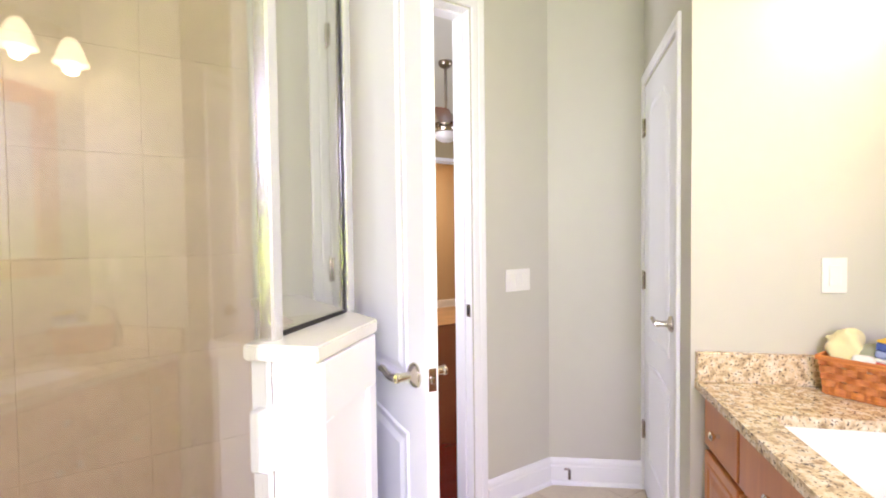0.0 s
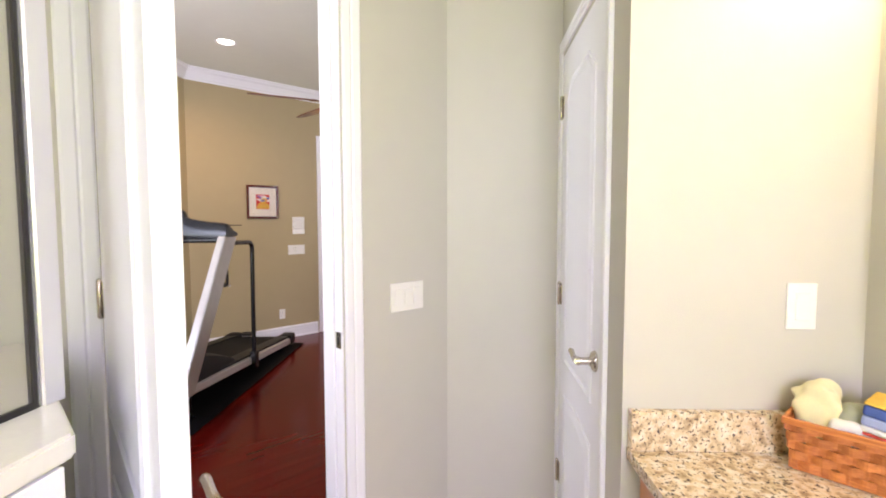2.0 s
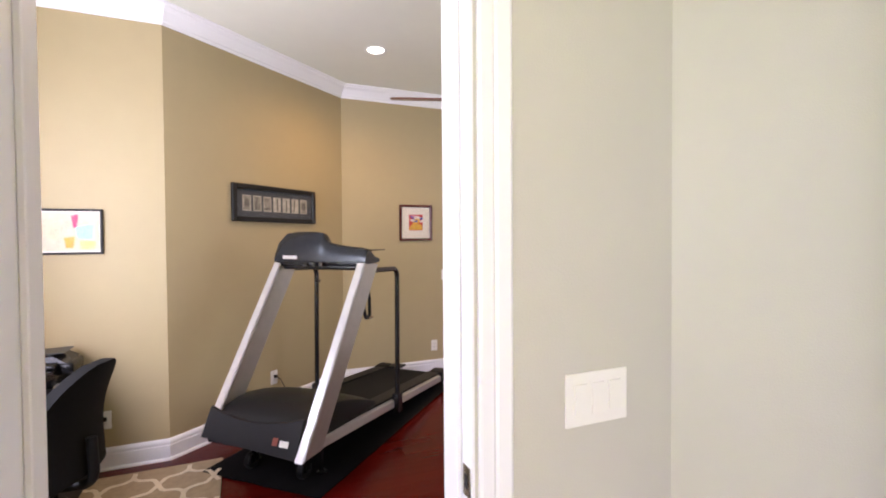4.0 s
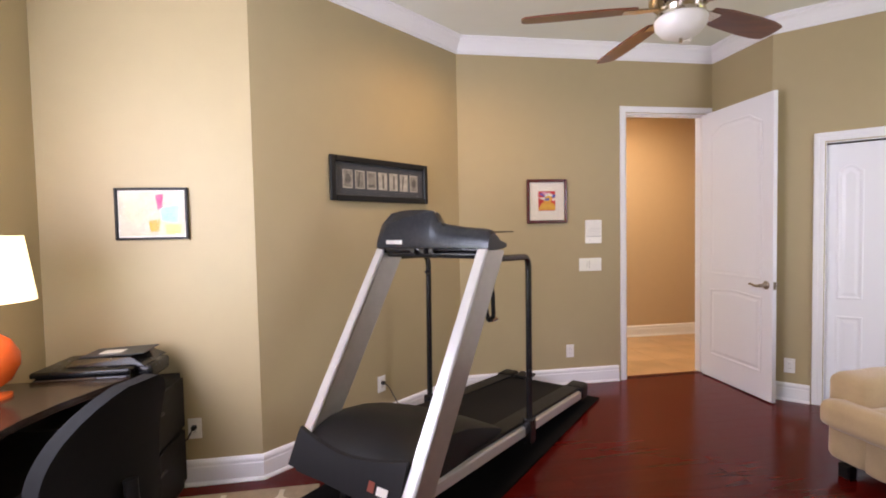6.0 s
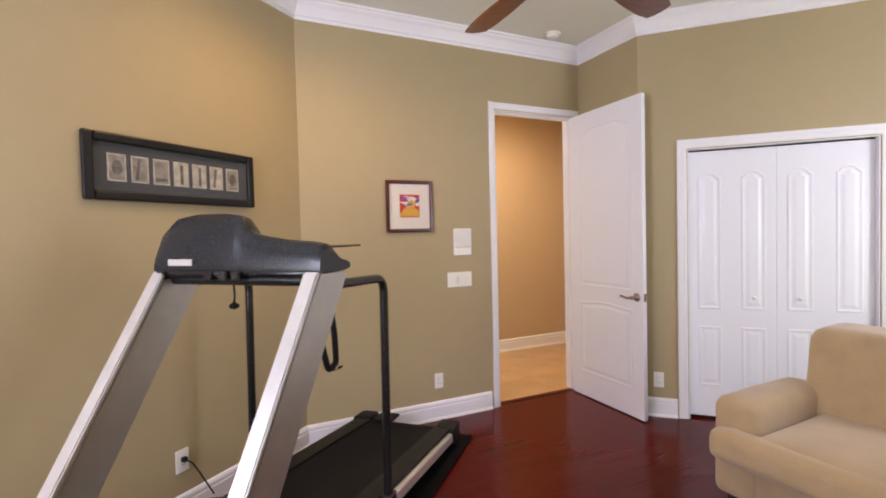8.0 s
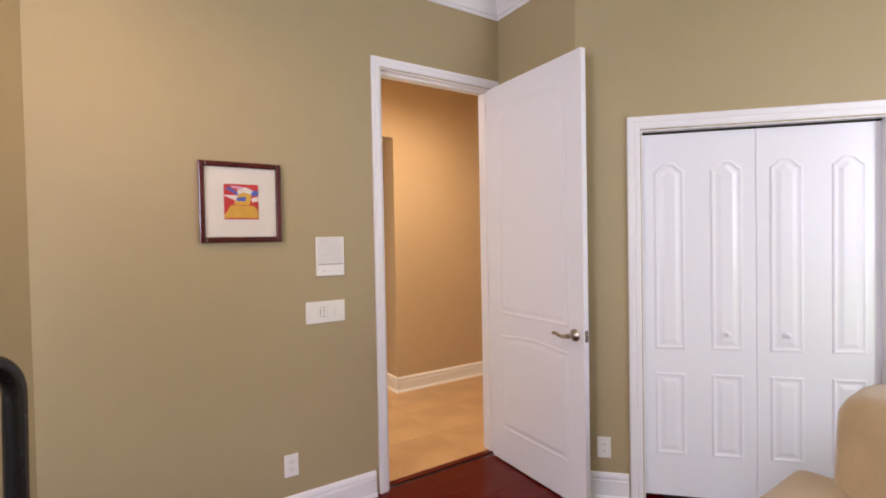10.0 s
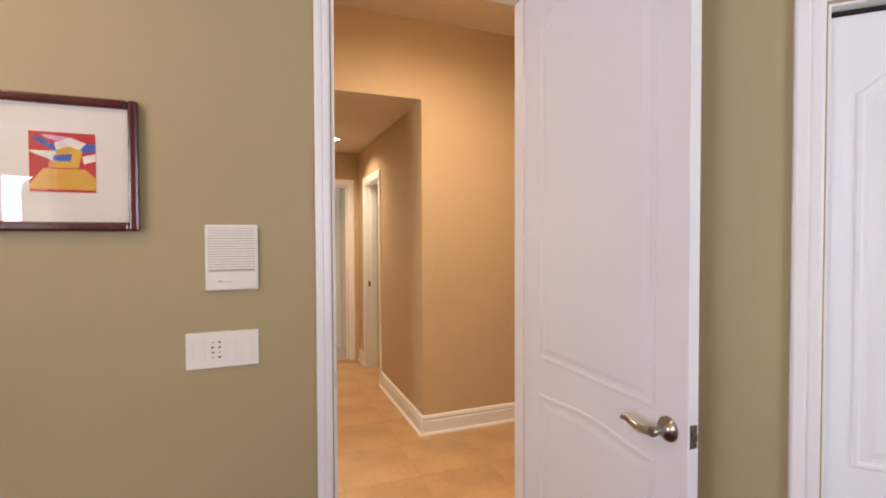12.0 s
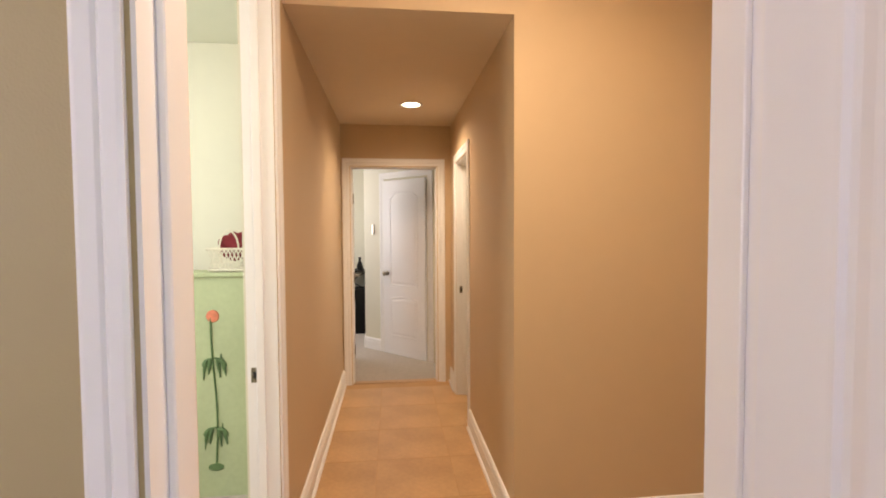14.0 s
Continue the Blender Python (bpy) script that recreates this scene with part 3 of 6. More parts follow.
# bifold closet doors: two leaves of two boards each
half = (CW - 0.014) / 4
for k in range(2):
    leafs = thing("bifold_door", mc @ pose(0.008 + k * 2 * half, 0.045, 0), "white moulded bifold closet door, closed", "closet door", "bifold closet doors")
    leafs["kind"] = "structure"
    part("leaf", boxed(0.001, 2 * half - 0.001, 0, 0.03, 0.02, 2.002, 0.002), DOORW, leafs)
    for j in range(2):
        x0, x1 = j * half + 0.002, (j + 1) * half - 0.002
        for z0, z1, rise in ((0.25, 0.70, 0.0), (0.83, 1.80, 0.045)):
            bm = bmesh.new()
            pts = arch_outline(x0 + 0.062, x1 - 0.062, z0, z1, rise, 9, 0.4)
            raised_panel(bm, pts, 0.0, -1)
            part("door_panel", bm, DOORW, leafs)
    bm = bmesh.new()
    xk = (2 * half - 0.14) if k == 0 else 0.14
    lathe(bm, [(0, 0), (0.008, 0), (0.007, 0.012), (0.014, 0.018), (0.015, 0.025), (0.009, 0.031), (0, 0.032)], 16, pose(xk, 0, 0.92, 90))
    part("door_knob", bm, DOORW, leafs, "small white round knob", True)
setting("closet_track", boxed(0.008, CW - 0.008, 0.04, 0.075, 2.006, 2.013, m=mc), DARK, "dark closet door track", "trim")
setting("closet_back", boxed(-0.2, CW + 0.2, 0.5, 0.53, 0, 2.3, m=mc), CREAM, "plain closet back wall", "wall")
for q in (-0.2, CW + 0.17):
    setting("closet_side", boxed(q, q + 0.03, 0.10, 0.5, 0, 2.3, m=mc), CREAM, "plain closet side wall", "wall")

# toilet room door, closed
panel_door("door_toilet_room", wall_frame((2.264, 1.638), (1.616, 1.028), 0.042) @ pose(0, -0.003, 0), 0.652, 2.12, "narrow white two-panel door, closed", 1.0, NICKEL, hinges=(0.33, 1.12, 1.91))

# far and side rooms, seen through their doorways
flat("floor_far_room", [(1.8, 9.87), (1.8, 13.2), (5.6, 13.2), (5.6, 9.87)], -0.011, 0.004, CARPET, "pale grey carpet of the far room", "floor")
FAR = [(1.9, 9.93), (1.9, 12.4), (3.42, 12.4), (3.42, 11.21), (4.60, 10.03), (4.60, 9.93)]
room_walls(FAR, ["wall_far_west", "wall_far_back", "wall_far_inner", "wall_far_diagonal", "wall_far_east", "wall_far_south"], CREAM, 2.75, 0.06, {"wall_far_west": [(0.6, 2.0, 0.8, 2.2)], "wall_far_south": [(4.60 - 4.178, 4.60 - 3.375, 0, 2.04)]}, "pale cream painted wall of the far room")
flat("ceiling_far_room", [(1.8, 9.87), (1.8, 12.5), (4.7, 12.5), (4.7, 9.87)], 2.70, 2.80, CEIL, "white ceiling of the far room", "ceiling")
casing("casing_far_inner_door", wall_frame((3.42, 11.21), (4.60, 10.03), 0.36), 0.66, 2.04)
far_door = panel_door("door_far_inner", wall_frame((3.42, 11.21), (4.60, 10.03), 0.373 + 0.64) @ pose(0, -0.004, 0, 0, 0, 180), 0.64, 2.02, "white two-panel door with a round brass knob, closed", 0.95, NICKEL, knob=False)
bm = bmesh.new()
lathe(bm, [(0, 0), (0.028, 0), (0.026, 0.006), (0.011, 0.012), (0.011, 0.03), (0.026, 0.042), (0.028, 0.055), (0.016, 0.066), (0, 0.068)], 18, pose(0.58, 0.035, 0.95, -90))
part("door_knob", bm, BRONZE, far_door, "round brass door knob", True)
moulding("baseboard_far", [(3.42, 12.4), (3.42, 11.21), (3.42 + 0.28 * 0.707, 11.21 - 0.28 * 0.707)], BASE, WHITE, "white baseboard of the far room")
# open leaf of the far doorway, seen on edge
panel_door("door_far_room", pose(3.384, 9.925, 0, 0, 0, 94), 0.78, 2.02, "white door standing open into the far room", 0.95, BRONZE, hinges=(0.3, 1.0, 1.75))

SIDE = [(4.44, 8.3), (4.44, 9.8), (6.2, 9.8), (6.2, 8.3)]
room_walls(SIDE, ["wall_side_west", "wall_side_north", "wall_side_east", "wall_side_south"], CREAM, 2.6, 0.05, {"wall_side_west": [(0.50, 1.12, 0, 2.02)]}, "pale painted wall of the side room")
flat("ceiling_side_room", [(4.4, 8.25), (4.4, 9.85), (6.25, 9.85), (6.25, 8.25)], 2.55, 2.6, CEIL, "white ceiling of the side room", "ceiling")
flat("floor_side_room", [(4.375, 8.25), (4.375, 9.85), (6.25, 9.85), (6.25, 8.25)], -0.011, 0.0, TILEF, "cream tile floor of the side room", "floor")

MUR = [(1.2, 6.10), (1.2, 8.7), (3.16, 8.7), (3.16, 6.10)]
room_walls(MUR, ["wall_mural_west", "wall_mural_north", "wall_mural_east", "wall_mural_south"], CREAM, 2.75, 0.05, {"wall_mural_west": [(0.4, 1.6, 0.8, 2.3)], "wall_mural_east": [(8.7 - 7.31, 8.7 - 6.50, 0, 2.44)]}, "cream painted wall of the mural room")
flat("ceiling_mural_room", [(1.15, 6.09), (1.15, 8.75), (3.16, 8.75), (3.16, 6.09)], 2.70, 2.75, CEIL, "white ceiling of the mural room", "ceiling")
flat("floor_mural_room", [(1.15, 6.09), (1.15, 8.75), (3.225, 8.75), (3.225, 6.09)], -0.011, 0.004, CARPET, "pale carpet of the mural room", "floor")
half_wall = setting("wall_mural_half", boxed(1.25, 3.155, 8.0, 8.14, 0, 1.205), GREEN, "green painted half wall with a flower mural", "wall")
part("ledge", boxed(1.24, 3.157, 7.985, 8.20, 1.206, 1.228, 0.004), GREEN, half_wall, "green painted ledge")
STEM = plain("mural_green", (0.10, 0.17, 0.07), 0.7, vary=0.2, scale=30)
BLOOM = plain("mural_coral", (0.62, 0.20, 0.12), 0.7, vary=0.2, scale=40)


def mural_flower(x, z0, z1):
    y = 7.9975
    bm = bmesh.new()
    tube(bm, [(x + 0.012 * math.sin(5 * t), y, z0 + (z1 - z0) * t) for t in [i / 10 for i in range(11)]], [0.005] * 11, 6, Matrix.Diagonal((1, 1, 1, 1)))
    part("painted_stem", bm, STEM, half_wall)
    for zc in (z0 + 0.22, z0 + 0.60):
        for sx, drop, ln in ((-1, 0.12, 0.05), (1, 0.10, 0.055), (-1, 0.04, 0.055), (1, 0.05, 0.06), (-1, 0.09, 0.025), (1, 0.11, 0.028), (1, -0.02, 0.035)):
            bm = bmesh.new()
            pts = [(x, y, zc), (x + sx * ln * 0.7, y, zc - 0.01), (x + sx * ln, y, zc - 0.03 - drop * 0.3), (x + sx * ln * 1.1, y, zc - drop)]
            tube(bm, bend(pts, 0.02), [0.003 + 0.008 * math.sin(math.pi * i / 13) for i in range(14)], 6)
            part("painted_leaf", bm, STEM, half_wall)
    bm = bmesh.new()
    lathe(bm, [(0, 0), (0.034, 0), (0.03, 0.003), (0, 0.004)], 14, pose(x, y, z1 + 0.01, 90))
    part("painted_bloom", bm, BLOOM, half_wall)
    bm = bmesh.new()
    lathe(bm, [(0, 0), (0.042, 0), (0.036, 0.003), (0, 0.004)], 14, pose(x, y, z0, 90) @ Matrix.Diagonal((1, 0.5, 1, 1)))
    part("painted_mound", bm, STEM, half_wall)


for fx in (2.79, 2.42, 2.05):
    mural_flower(fx, 0.17, 0.985)

WICKER = plain("white_wicker", (0.72, 0.68, 0.58), 0.6, vary=0.12, scale=60)
REDCLOTH = plain("dark_red_cloth", (0.20, 0.02, 0.03), 0.9, vary=0.2, scale=30)
bk = thing("wicker_basket", pose(2.87, 8.09, 1.228), "white lattice basket holding dark red cloth on a ledge", "basket")
for i in range(9):
    for sy in (-1, 1):
        for sl in (-1, 1):
            bm = bmesh.new()
            x = -0.085 + 0.021 * i
            tube(bm, [(x - sl * 0.02, sy * 0.06, 0.01), (x + sl * 0.02, sy * 0.068, 0.12)], 0.0035, 6)
            part("lattice_strip", bm, WICKER, bk)
part("basket_bottom", boxed(-0.105, 0.105, -0.062, 0.062, 0.0, 0.012, 0.004), WICKER, bk)
for z, e in ((0.125, 0.008), (0.012, 0.0)):
    bm = bmesh.new()
    tube(bm, bend([(-0.11 - e, 0, z), (-0.11 - e, 0.068, z), (0.11 + e, 0.068, z), (0.11 + e, -0.068, z), (-0.11 - e, -0.068, z), (-0.11 - e, 0, z)], 0.02), 0.007, 8)
    part("basket_rim", bm, WICKER, bk)
for sy in (-0.055, 0.055):
    bm = bmesh.new()
    tube(bm, [(0.05 * math.cos(math.pi * i / 12), sy, 0.125 + 0.10 * math.sin(math.pi * i / 12)) for i in range(13)], 0.005, 8)
    part("basket_handle", bm, WICKER, bk)
bm = bmesh.new()
bmesh.ops.create_icosphere(bm, subdivisions=4, radius=1, matrix=Matrix.Diagonal((0.09, 0.05, 0.075, 1)))
for v in bm.verts:
    v.co *= 1 + 0.35 * noise.noise(v.co * 22)
    v.co += Vector((0.02, 0, 0.14))
tagged(put(bm, "folded_cloth", REDCLOTH, True), "crumpled dark red cloth in a white basket", "cloth").matrix_world = pose(2.87, 8.09, 1.228)

fc = thing("dark_cabinet", pose(3.17, 12.0, 0.004), "black cabinet with crossed lattice top against the wall", "cabinet")
part("body", boxed(-0.22, 0.22, -0.02, 0.36, 0.0, 0.62, 0.004), BLACKW, fc)
part("top", boxed(-0.24, 0.24, -0.04, 0.37, 0.86, 0.885, 0.004), BLACKW, fc)
for x in (-0.21, 0.21):
    part("post", boxed(x - 0.012, x + 0.012, -0.02, 0.02, 0.62, 0.86), BLACKW, fc)
for s in (-1, 1):
    bm = bmesh.new()
    tube(bm, [(-0.2, 0, 0.74 - s * 0.11), (0.2, 0, 0.74 + s * 0.11)], 0.009, 6)
    part("lattice_bar", bm, BLACKW, fc)
bm = bmesh.new()
lathe(bm, [(0, 0), (0.035, 0), (0.045, 0.05), (0.03, 0.10), (0.015, 0.13), (0.02, 0.18), (0, 0.18)], 14, pose(3.30, 12.12, 0.889))
tagged(put(bm, "vase", BLACKW, True), "dark vase on a black cabinet", "vase")
tagged(put(boxed(0.50, 0.53, -0.018, 0, 1.40, 1.52, 0.003, m=wall_frame((3.42, 11.21), (4.60, 10.03), -0.35)), "wall_hook", NICKEL), "small metal hook plate on a pale wall", "hook")

# ---- bathroom ----
kw = bmesh.new()
KN = [(0.316, 1.088), (0.520, 1.276), (0.506, 1.954), (0.372, 1.954), (0.372, 1.352), (0.206, 1.198)]
prism(kw, KN, 0, 1.114)
knee = setting("wall_shower_knee", kw, WHITE, "white panelled half wall of the shower", "wall")
cap = bmesh.new()
prism(cap, [(0.304, 1.060), (0.541, 1.279), (0.520, 1.9545), (0.352, 1.9545), (0.352, 1.362), (0.184, 1.177)], 1.115, 1.150)
bmesh.ops.bevel(cap, geom=list(cap.edges), offset=0.005, segments=2, affect="EDGES")
part("cap", cap, plain("cream_marble_cap", (0.78, 0.75, 0.69), 0.2, vary=0.05, scale=6), knee, "cream stone cap")
mk = wall_frame(KN[0], KN[1], 0.0)
for x0, x1, z0, z1 in ((0, 0.045, 0.15, 0.985), (0.232, 0.277, 0.15, 0.985), (0, 0.277, 0.985, 1.112), (0, 0.277, 0.0, 0.15)):
    part("panel_trim", boxed(x0, x1, -0.012, 0.0, z0, z1, 0.002, m=mk), WHITE, knee)
# fixed shower pane and its door, along one line
mp_ = pose(0.245, 1.185, 0, 0, 0, 42.7)
fixed = thing("shower_panel", mp_ @ pose(0, 0, 1.15), "clear fixed shower pane in a bright metal frame", "shower panel")
part("pane", boxed(0.03, 0.3475, -0.003, 0.003, 0.012, 1.165), SHOWERGLASS, fixed)
part("bottom_seal", boxed(0.02, 0.36, -0.004, 0.004, 0.0, 0.010), DARK, fixed)
part("side_seal", boxed(0.348, 0.3545, -0.005, 0.005, 0.0105, 1.168), DARK, fixed)
part("frame_post", boxed(0.355, 0.395, -0.014, 0.014, 0.0, 1.17, 0.003), SATIN, fixed)
part("frame_top", boxed(-0.02, 0.395, -0.012, 0.012, 1.17, 1.20, 0.003), SATIN, fixed)
sd = thing("shower_door", mp_, "clear glass shower door with a bright metal frame, closed", "shower door")
part("pane", boxed(-0.72, -0.01, -0.003, 0.003, 0.10, 2.30), SHOWERGLASS, sd)
part("hinge_post", boxed(-0.018, 0.022, -0.018, 0.018, 0.10, 2.34, 0.005), SATIN, sd)
part("wall_post", boxed(-0.76, -0.72, -0.016, 0.016, 0.10, 2.34, 0.004), SATIN, sd)
part("header", boxed(-0.76, 0.40, -0.015, 0.015, 2.34, 2.37, 0.003), SATIN, sd)
for z in (0.55, 0.88):
    part("hinge_plate", boxed(-0.05, 0.02, -0.024, 0.024, z, z + 0.13, 0.004), WHITE, sd)
setting("shower_curb", boxed(-0.76, 0.02, -0.05, 0.05, 0.0, 0.10, 0.006, m=mp_), plain("curb_stone", (0.62, 0.56, 0.46), 0.3, vary=0.1), "cream stone shower curb", "curb")
setting("wall_shower_end", boxed(-1.0, -0.77, -0.04, 0.04, 0, CEIL_Z - 0.002, m=mp_), BATHP, "painted wall end beside the shower", "wall")


def plate(name, m, w, h, label, category, inner):
    """A cover plate on a wall (y out of the room is +) with its inserts."""
    p = thing(name, m, label, category)
    part("cover", boxed(-w / 2, w / 2, -0.006, 0.0, -h / 2, h / 2, 0.0025, 2), PLATE, p)
    for i, (x, ww, hh, mat) in enumerate(inner):
        part("insert", boxed(x - ww / 2, x + ww / 2, -0.0095, -0.005, -hh / 2, hh / 2, 0.0015), mat, p)
    return p


SLOT = plain("dark_slot", (0.05, 0.045, 0.04), 0.6)


def outlet(m, label, plug=False):
    p = plate("wall_outlet", m, 0.072, 0.116, label, "outlet", [(0, 0.034, 0.068, PLATE)])
    for z in (-0.019, 0.019):
        for x in (-0.006, 0.006):
            part("slot", boxed(x - 0.0012, x + 0.0012, -0.0101, -0.009, z - 0.004, z + 0.004), SLOT, p)
    return p


sw = wall_frame((-0.95, 1.955), (1.88, 1.955), 0.95 + 1.655, 1.132)
plate("light_switch", sw, 0.166, 0.114, "white triple rocker switch plate on a pale wall", "switch", [(-0.046, 0.034, 0.067, PLATE), (0, 0.034, 0.067, PLATE), (0.046, 0.034, 0.067, PLATE)])
p = wall_frame((1.616, 1.028), (2.035, 0.61), 0.432, 1.222)
plate("light_switch", p, 0.072, 0.116, "white rocker switch plate above the granite splash", "switch", [(0, 0.034, 0.068, PLATE)])

# vanity
mv = pose(2.035, 0.610, 0, 0, 0, 45)
L = 1.55
van = thing("vanity_cabinet", mv, "honey maple vanity cabinet with drawers under a granite top", "cabinet")
part("body", boxed(-L + 0.02, -0.012, 0.005, 0.535, 0.10, 0.675), MAPLE, van)
part("front_rail", boxed(-L + 0.02, -0.012, 0.505, 0.535, 0.675, 0.826), MAPLE, van)
part("back_rail", boxed(-L + 0.02, -0.012, 0.005, 0.03, 0.675, 0.826), MAPLE, van)
for xs in (-L + 0.02, -0.03):
    part("side_rail", boxed(xs, xs + 0.018, 0.03, 0.505, 0.675, 0.826), MAPLE, van)
part("toe_kick", boxed(-L + 0.02, -0.012, 0.005, 0.46, 0.0, 0.10), MAPLE, van)


def front(x0, x1, z0, z1, knob_x, knob_z, name):
    d = part(name, boxed(x0, x1, 0.535, 0.555, z0, z1, 0.003), MAPLE, van)
    pts = [(x0 + 0.03, z0 + 0.03), (x1 - 0.03, z0 + 0.03), (x1 - 0.03, z1 - 0.03), (x0 + 0.03, z1 - 0.03)]
    if z1 - z0 > 0.25:
        bm = bmesh.new()
        raised_panel(bm, pts, 0.555, 1)
        part("panel", bm, MAPLE, d)
    bm = bmesh.new()
    lathe(bm, [(0, 0), (0.007, 0), (0.006, 0.012), (0.014, 0.02), (0.015, 0.026), (0.008, 0.031), (0, 0.032)], 16, pose(knob_x, 0.555, knob_z, -90))
    part("knob", bm, CHROME, d, "round chrome knob", True)


front(-0.30, -0.03, 0.645, 0.805, -0.165, 0.725, "drawer")
front(-0.30, -0.03, 0.13, 0.625, -0.265, 0.56, "door")
for i in range(2):
    front(-0.74 + i * 0.215, -0.53 + i * 0.215, 0.13, 0.625, -0.56 if i == 0 else -0.49, 0.56, "door")
front(-0.74, -0.315, 0.645, 0.805, -0.53, 0.725, "drawer")
front(-1.03, -0.76, 0.645, 0.805, -0.895, 0.725, "drawer")
front(-1.03, -0.76, 0.13, 0.625, -0.99, 0.56, "door")
front(-1.51, -1.05, 0.13, 0.805, -1.09, 0.56, "door")


def ring_slab(outer, hole, z0, z1):
    """A slab with a hole; both outlines have the same number of points."""
    bm = bmesh.new()
    n = len(outer)
    o0 = [bm.verts.new((x, y, z0)) for x, y in outer]
    o1 = [bm.verts.new((x, y, z1)) for x, y in outer]
    h0 = [bm.verts.new((x, y, z0)) for x, y in hole]
    h1 = [bm.verts.new((x, y, z1)) for x, y in hole]
    for i in range(n):
        j = (i + 1) % n
        bm.faces.new((o1[i], o1[j], h1[j], h1[i]))
        bm.faces.new((o0[j], o0[i], h0[i], h0[j]))
        bm.faces.new((o0[i], o0[j], o1[j], o1[i]))
        bm.faces.new((h0[j], h0[i], h1[i], h1[j]))
    return bm


def rounded(x0, x1, y0, y1, r, n=6):
    pts = []
    for cx, cy, a in ((x1 - r, y1 - r, 0), (x0 + r, y1 - r, 90), (x0 + r, y0 + r, 180), (x1 - r, y0 + r, 270)):
        pts += [(cx + r * math.cos(radians(a + 90 * i / n)), cy + r * math.sin(radians(a + 90 * i / n))) for i in range(n + 1)]
    return pts


def box_outline(x0, x1, y0, y1, pts):
    """Points on a rectangle, one for each point of a hole, sent out from its middle; corners kept."""
    n = len(pts) // 4
    out = []
    corners = [(x1, y1), (x0, y1), (x0, y0), (x1, y0)]
    cc = [(max(p[0] for p in pts), max(p[1] for p in pts)), (min(p[0] for p in pts), max(p[1] for p in pts)), (min(p[0] for p in pts), min(p[1] for p in pts)), (max(p[0] for p in pts), min(p[1] for p in pts))]
    for k in range(4):
        for i in range(n):
            px, py = pts[k * n + i]
            cx, cy = corners[k]
            t = i / (n - 1)
            if k in (0, 2):
                q = (cx, py + (cy - py) * min(1, 2 * t)) if t < 0.5 else (cx + (px - cx) * (2 * t - 1), cy)
            else:
                q = (px + (cx - px) * min(1, 2 * t), cy) if t < 0.5 else (cx, cy + (py - cy) * (2 * t - 1))
            out.append(q)
    return out


hole = rounded(-0.80, -0.315, 0.155, 0.480, 0.05)
top = thing("granite_countertop", mv, "speckled gold and black granite countertop with splash", "countertop")
part("slab", ring_slab(box_outline(-L, -0.005, 0.003, 0.580, hole), hole, 0.828, 0.858), GRANITE, top)
part("back_splash", boxed(-L, -0.030, 0.002, 0.030, 0.8585, 0.958, 0.002), GRANITE, top)
part("side_splash", boxed(-0.030, -0.003, 0.002, 0.578, 0.8585, 0.958, 0.002), GRANITE, top)
basin = bmesh.new()
rings = []
for d, z in ((0.006, 0.829), (0.006, 0.80), (0.020, 0.72), (0.045, 0.695), (0.11, 0.688)):
    q = rounded(-0.80 + d - 0.010, -0.315 - d + 0.010, 0.155 + d - 0.010, 0.480 - d + 0.010, 0.055)
    rings.append([basin.verts.new((x, y, z)) for x, y in q])
for r0, r1 in zip(rings, rings[1:]):
    for i in range(len(r0)):
        basin.faces.new((r0[i], r0[(i + 1) % len(r0)], r1[(i + 1) % len(r0)], r1[i]))
basin.faces.new(rings[-1])
sink = thing("sink", mv, "white porcelain undermount sink set in granite", "sink")
part("bowl", basin, PORC, sink, smooth=True)
part("drain", lathe(bmesh.new(), [(0, 0), (0.022, 0), (0.02, 0.003), (0, 0.004)], 18, pose(-0.56, 0.31, 0.6885)), CHROME, sink, "chrome drain")
fau = thing("faucet", mv @ pose(-0.545, 0.09, 0.858), "chrome sink faucet with two handles", "faucet")
bm = bmesh.new()
lathe(bm, [(0, 0), (0.026, 0), (0.024, 0.01), (0.014, 0.02), (0.013, 0.07), (0, 0.075)], 18)
tube(bm, bend([(0, 0, 0.05), (0, 0.0, 0.13), (0, 0.09, 0.135), (0, 0.125, 0.095)], 0.04), 0.010, 12)
part("spout", bm, CHROME, fau, "", True)
for sx in (-0.10, 0.10):
    bm = bmesh.new()
    lathe(bm, [(0, 0), (0.024, 0), (0.022, 0.01), (0.012, 0.02), (0.014, 0.04), (0, 0.045)], 18, pose(sx, 0, 0))
    tube(bm, [(sx, 0, 0.038), (sx * 1.35, 0.03, 0.048)], [0.008, 0.006], 10)
    part("tap_handle", bm, CHROME, fau, "", True)

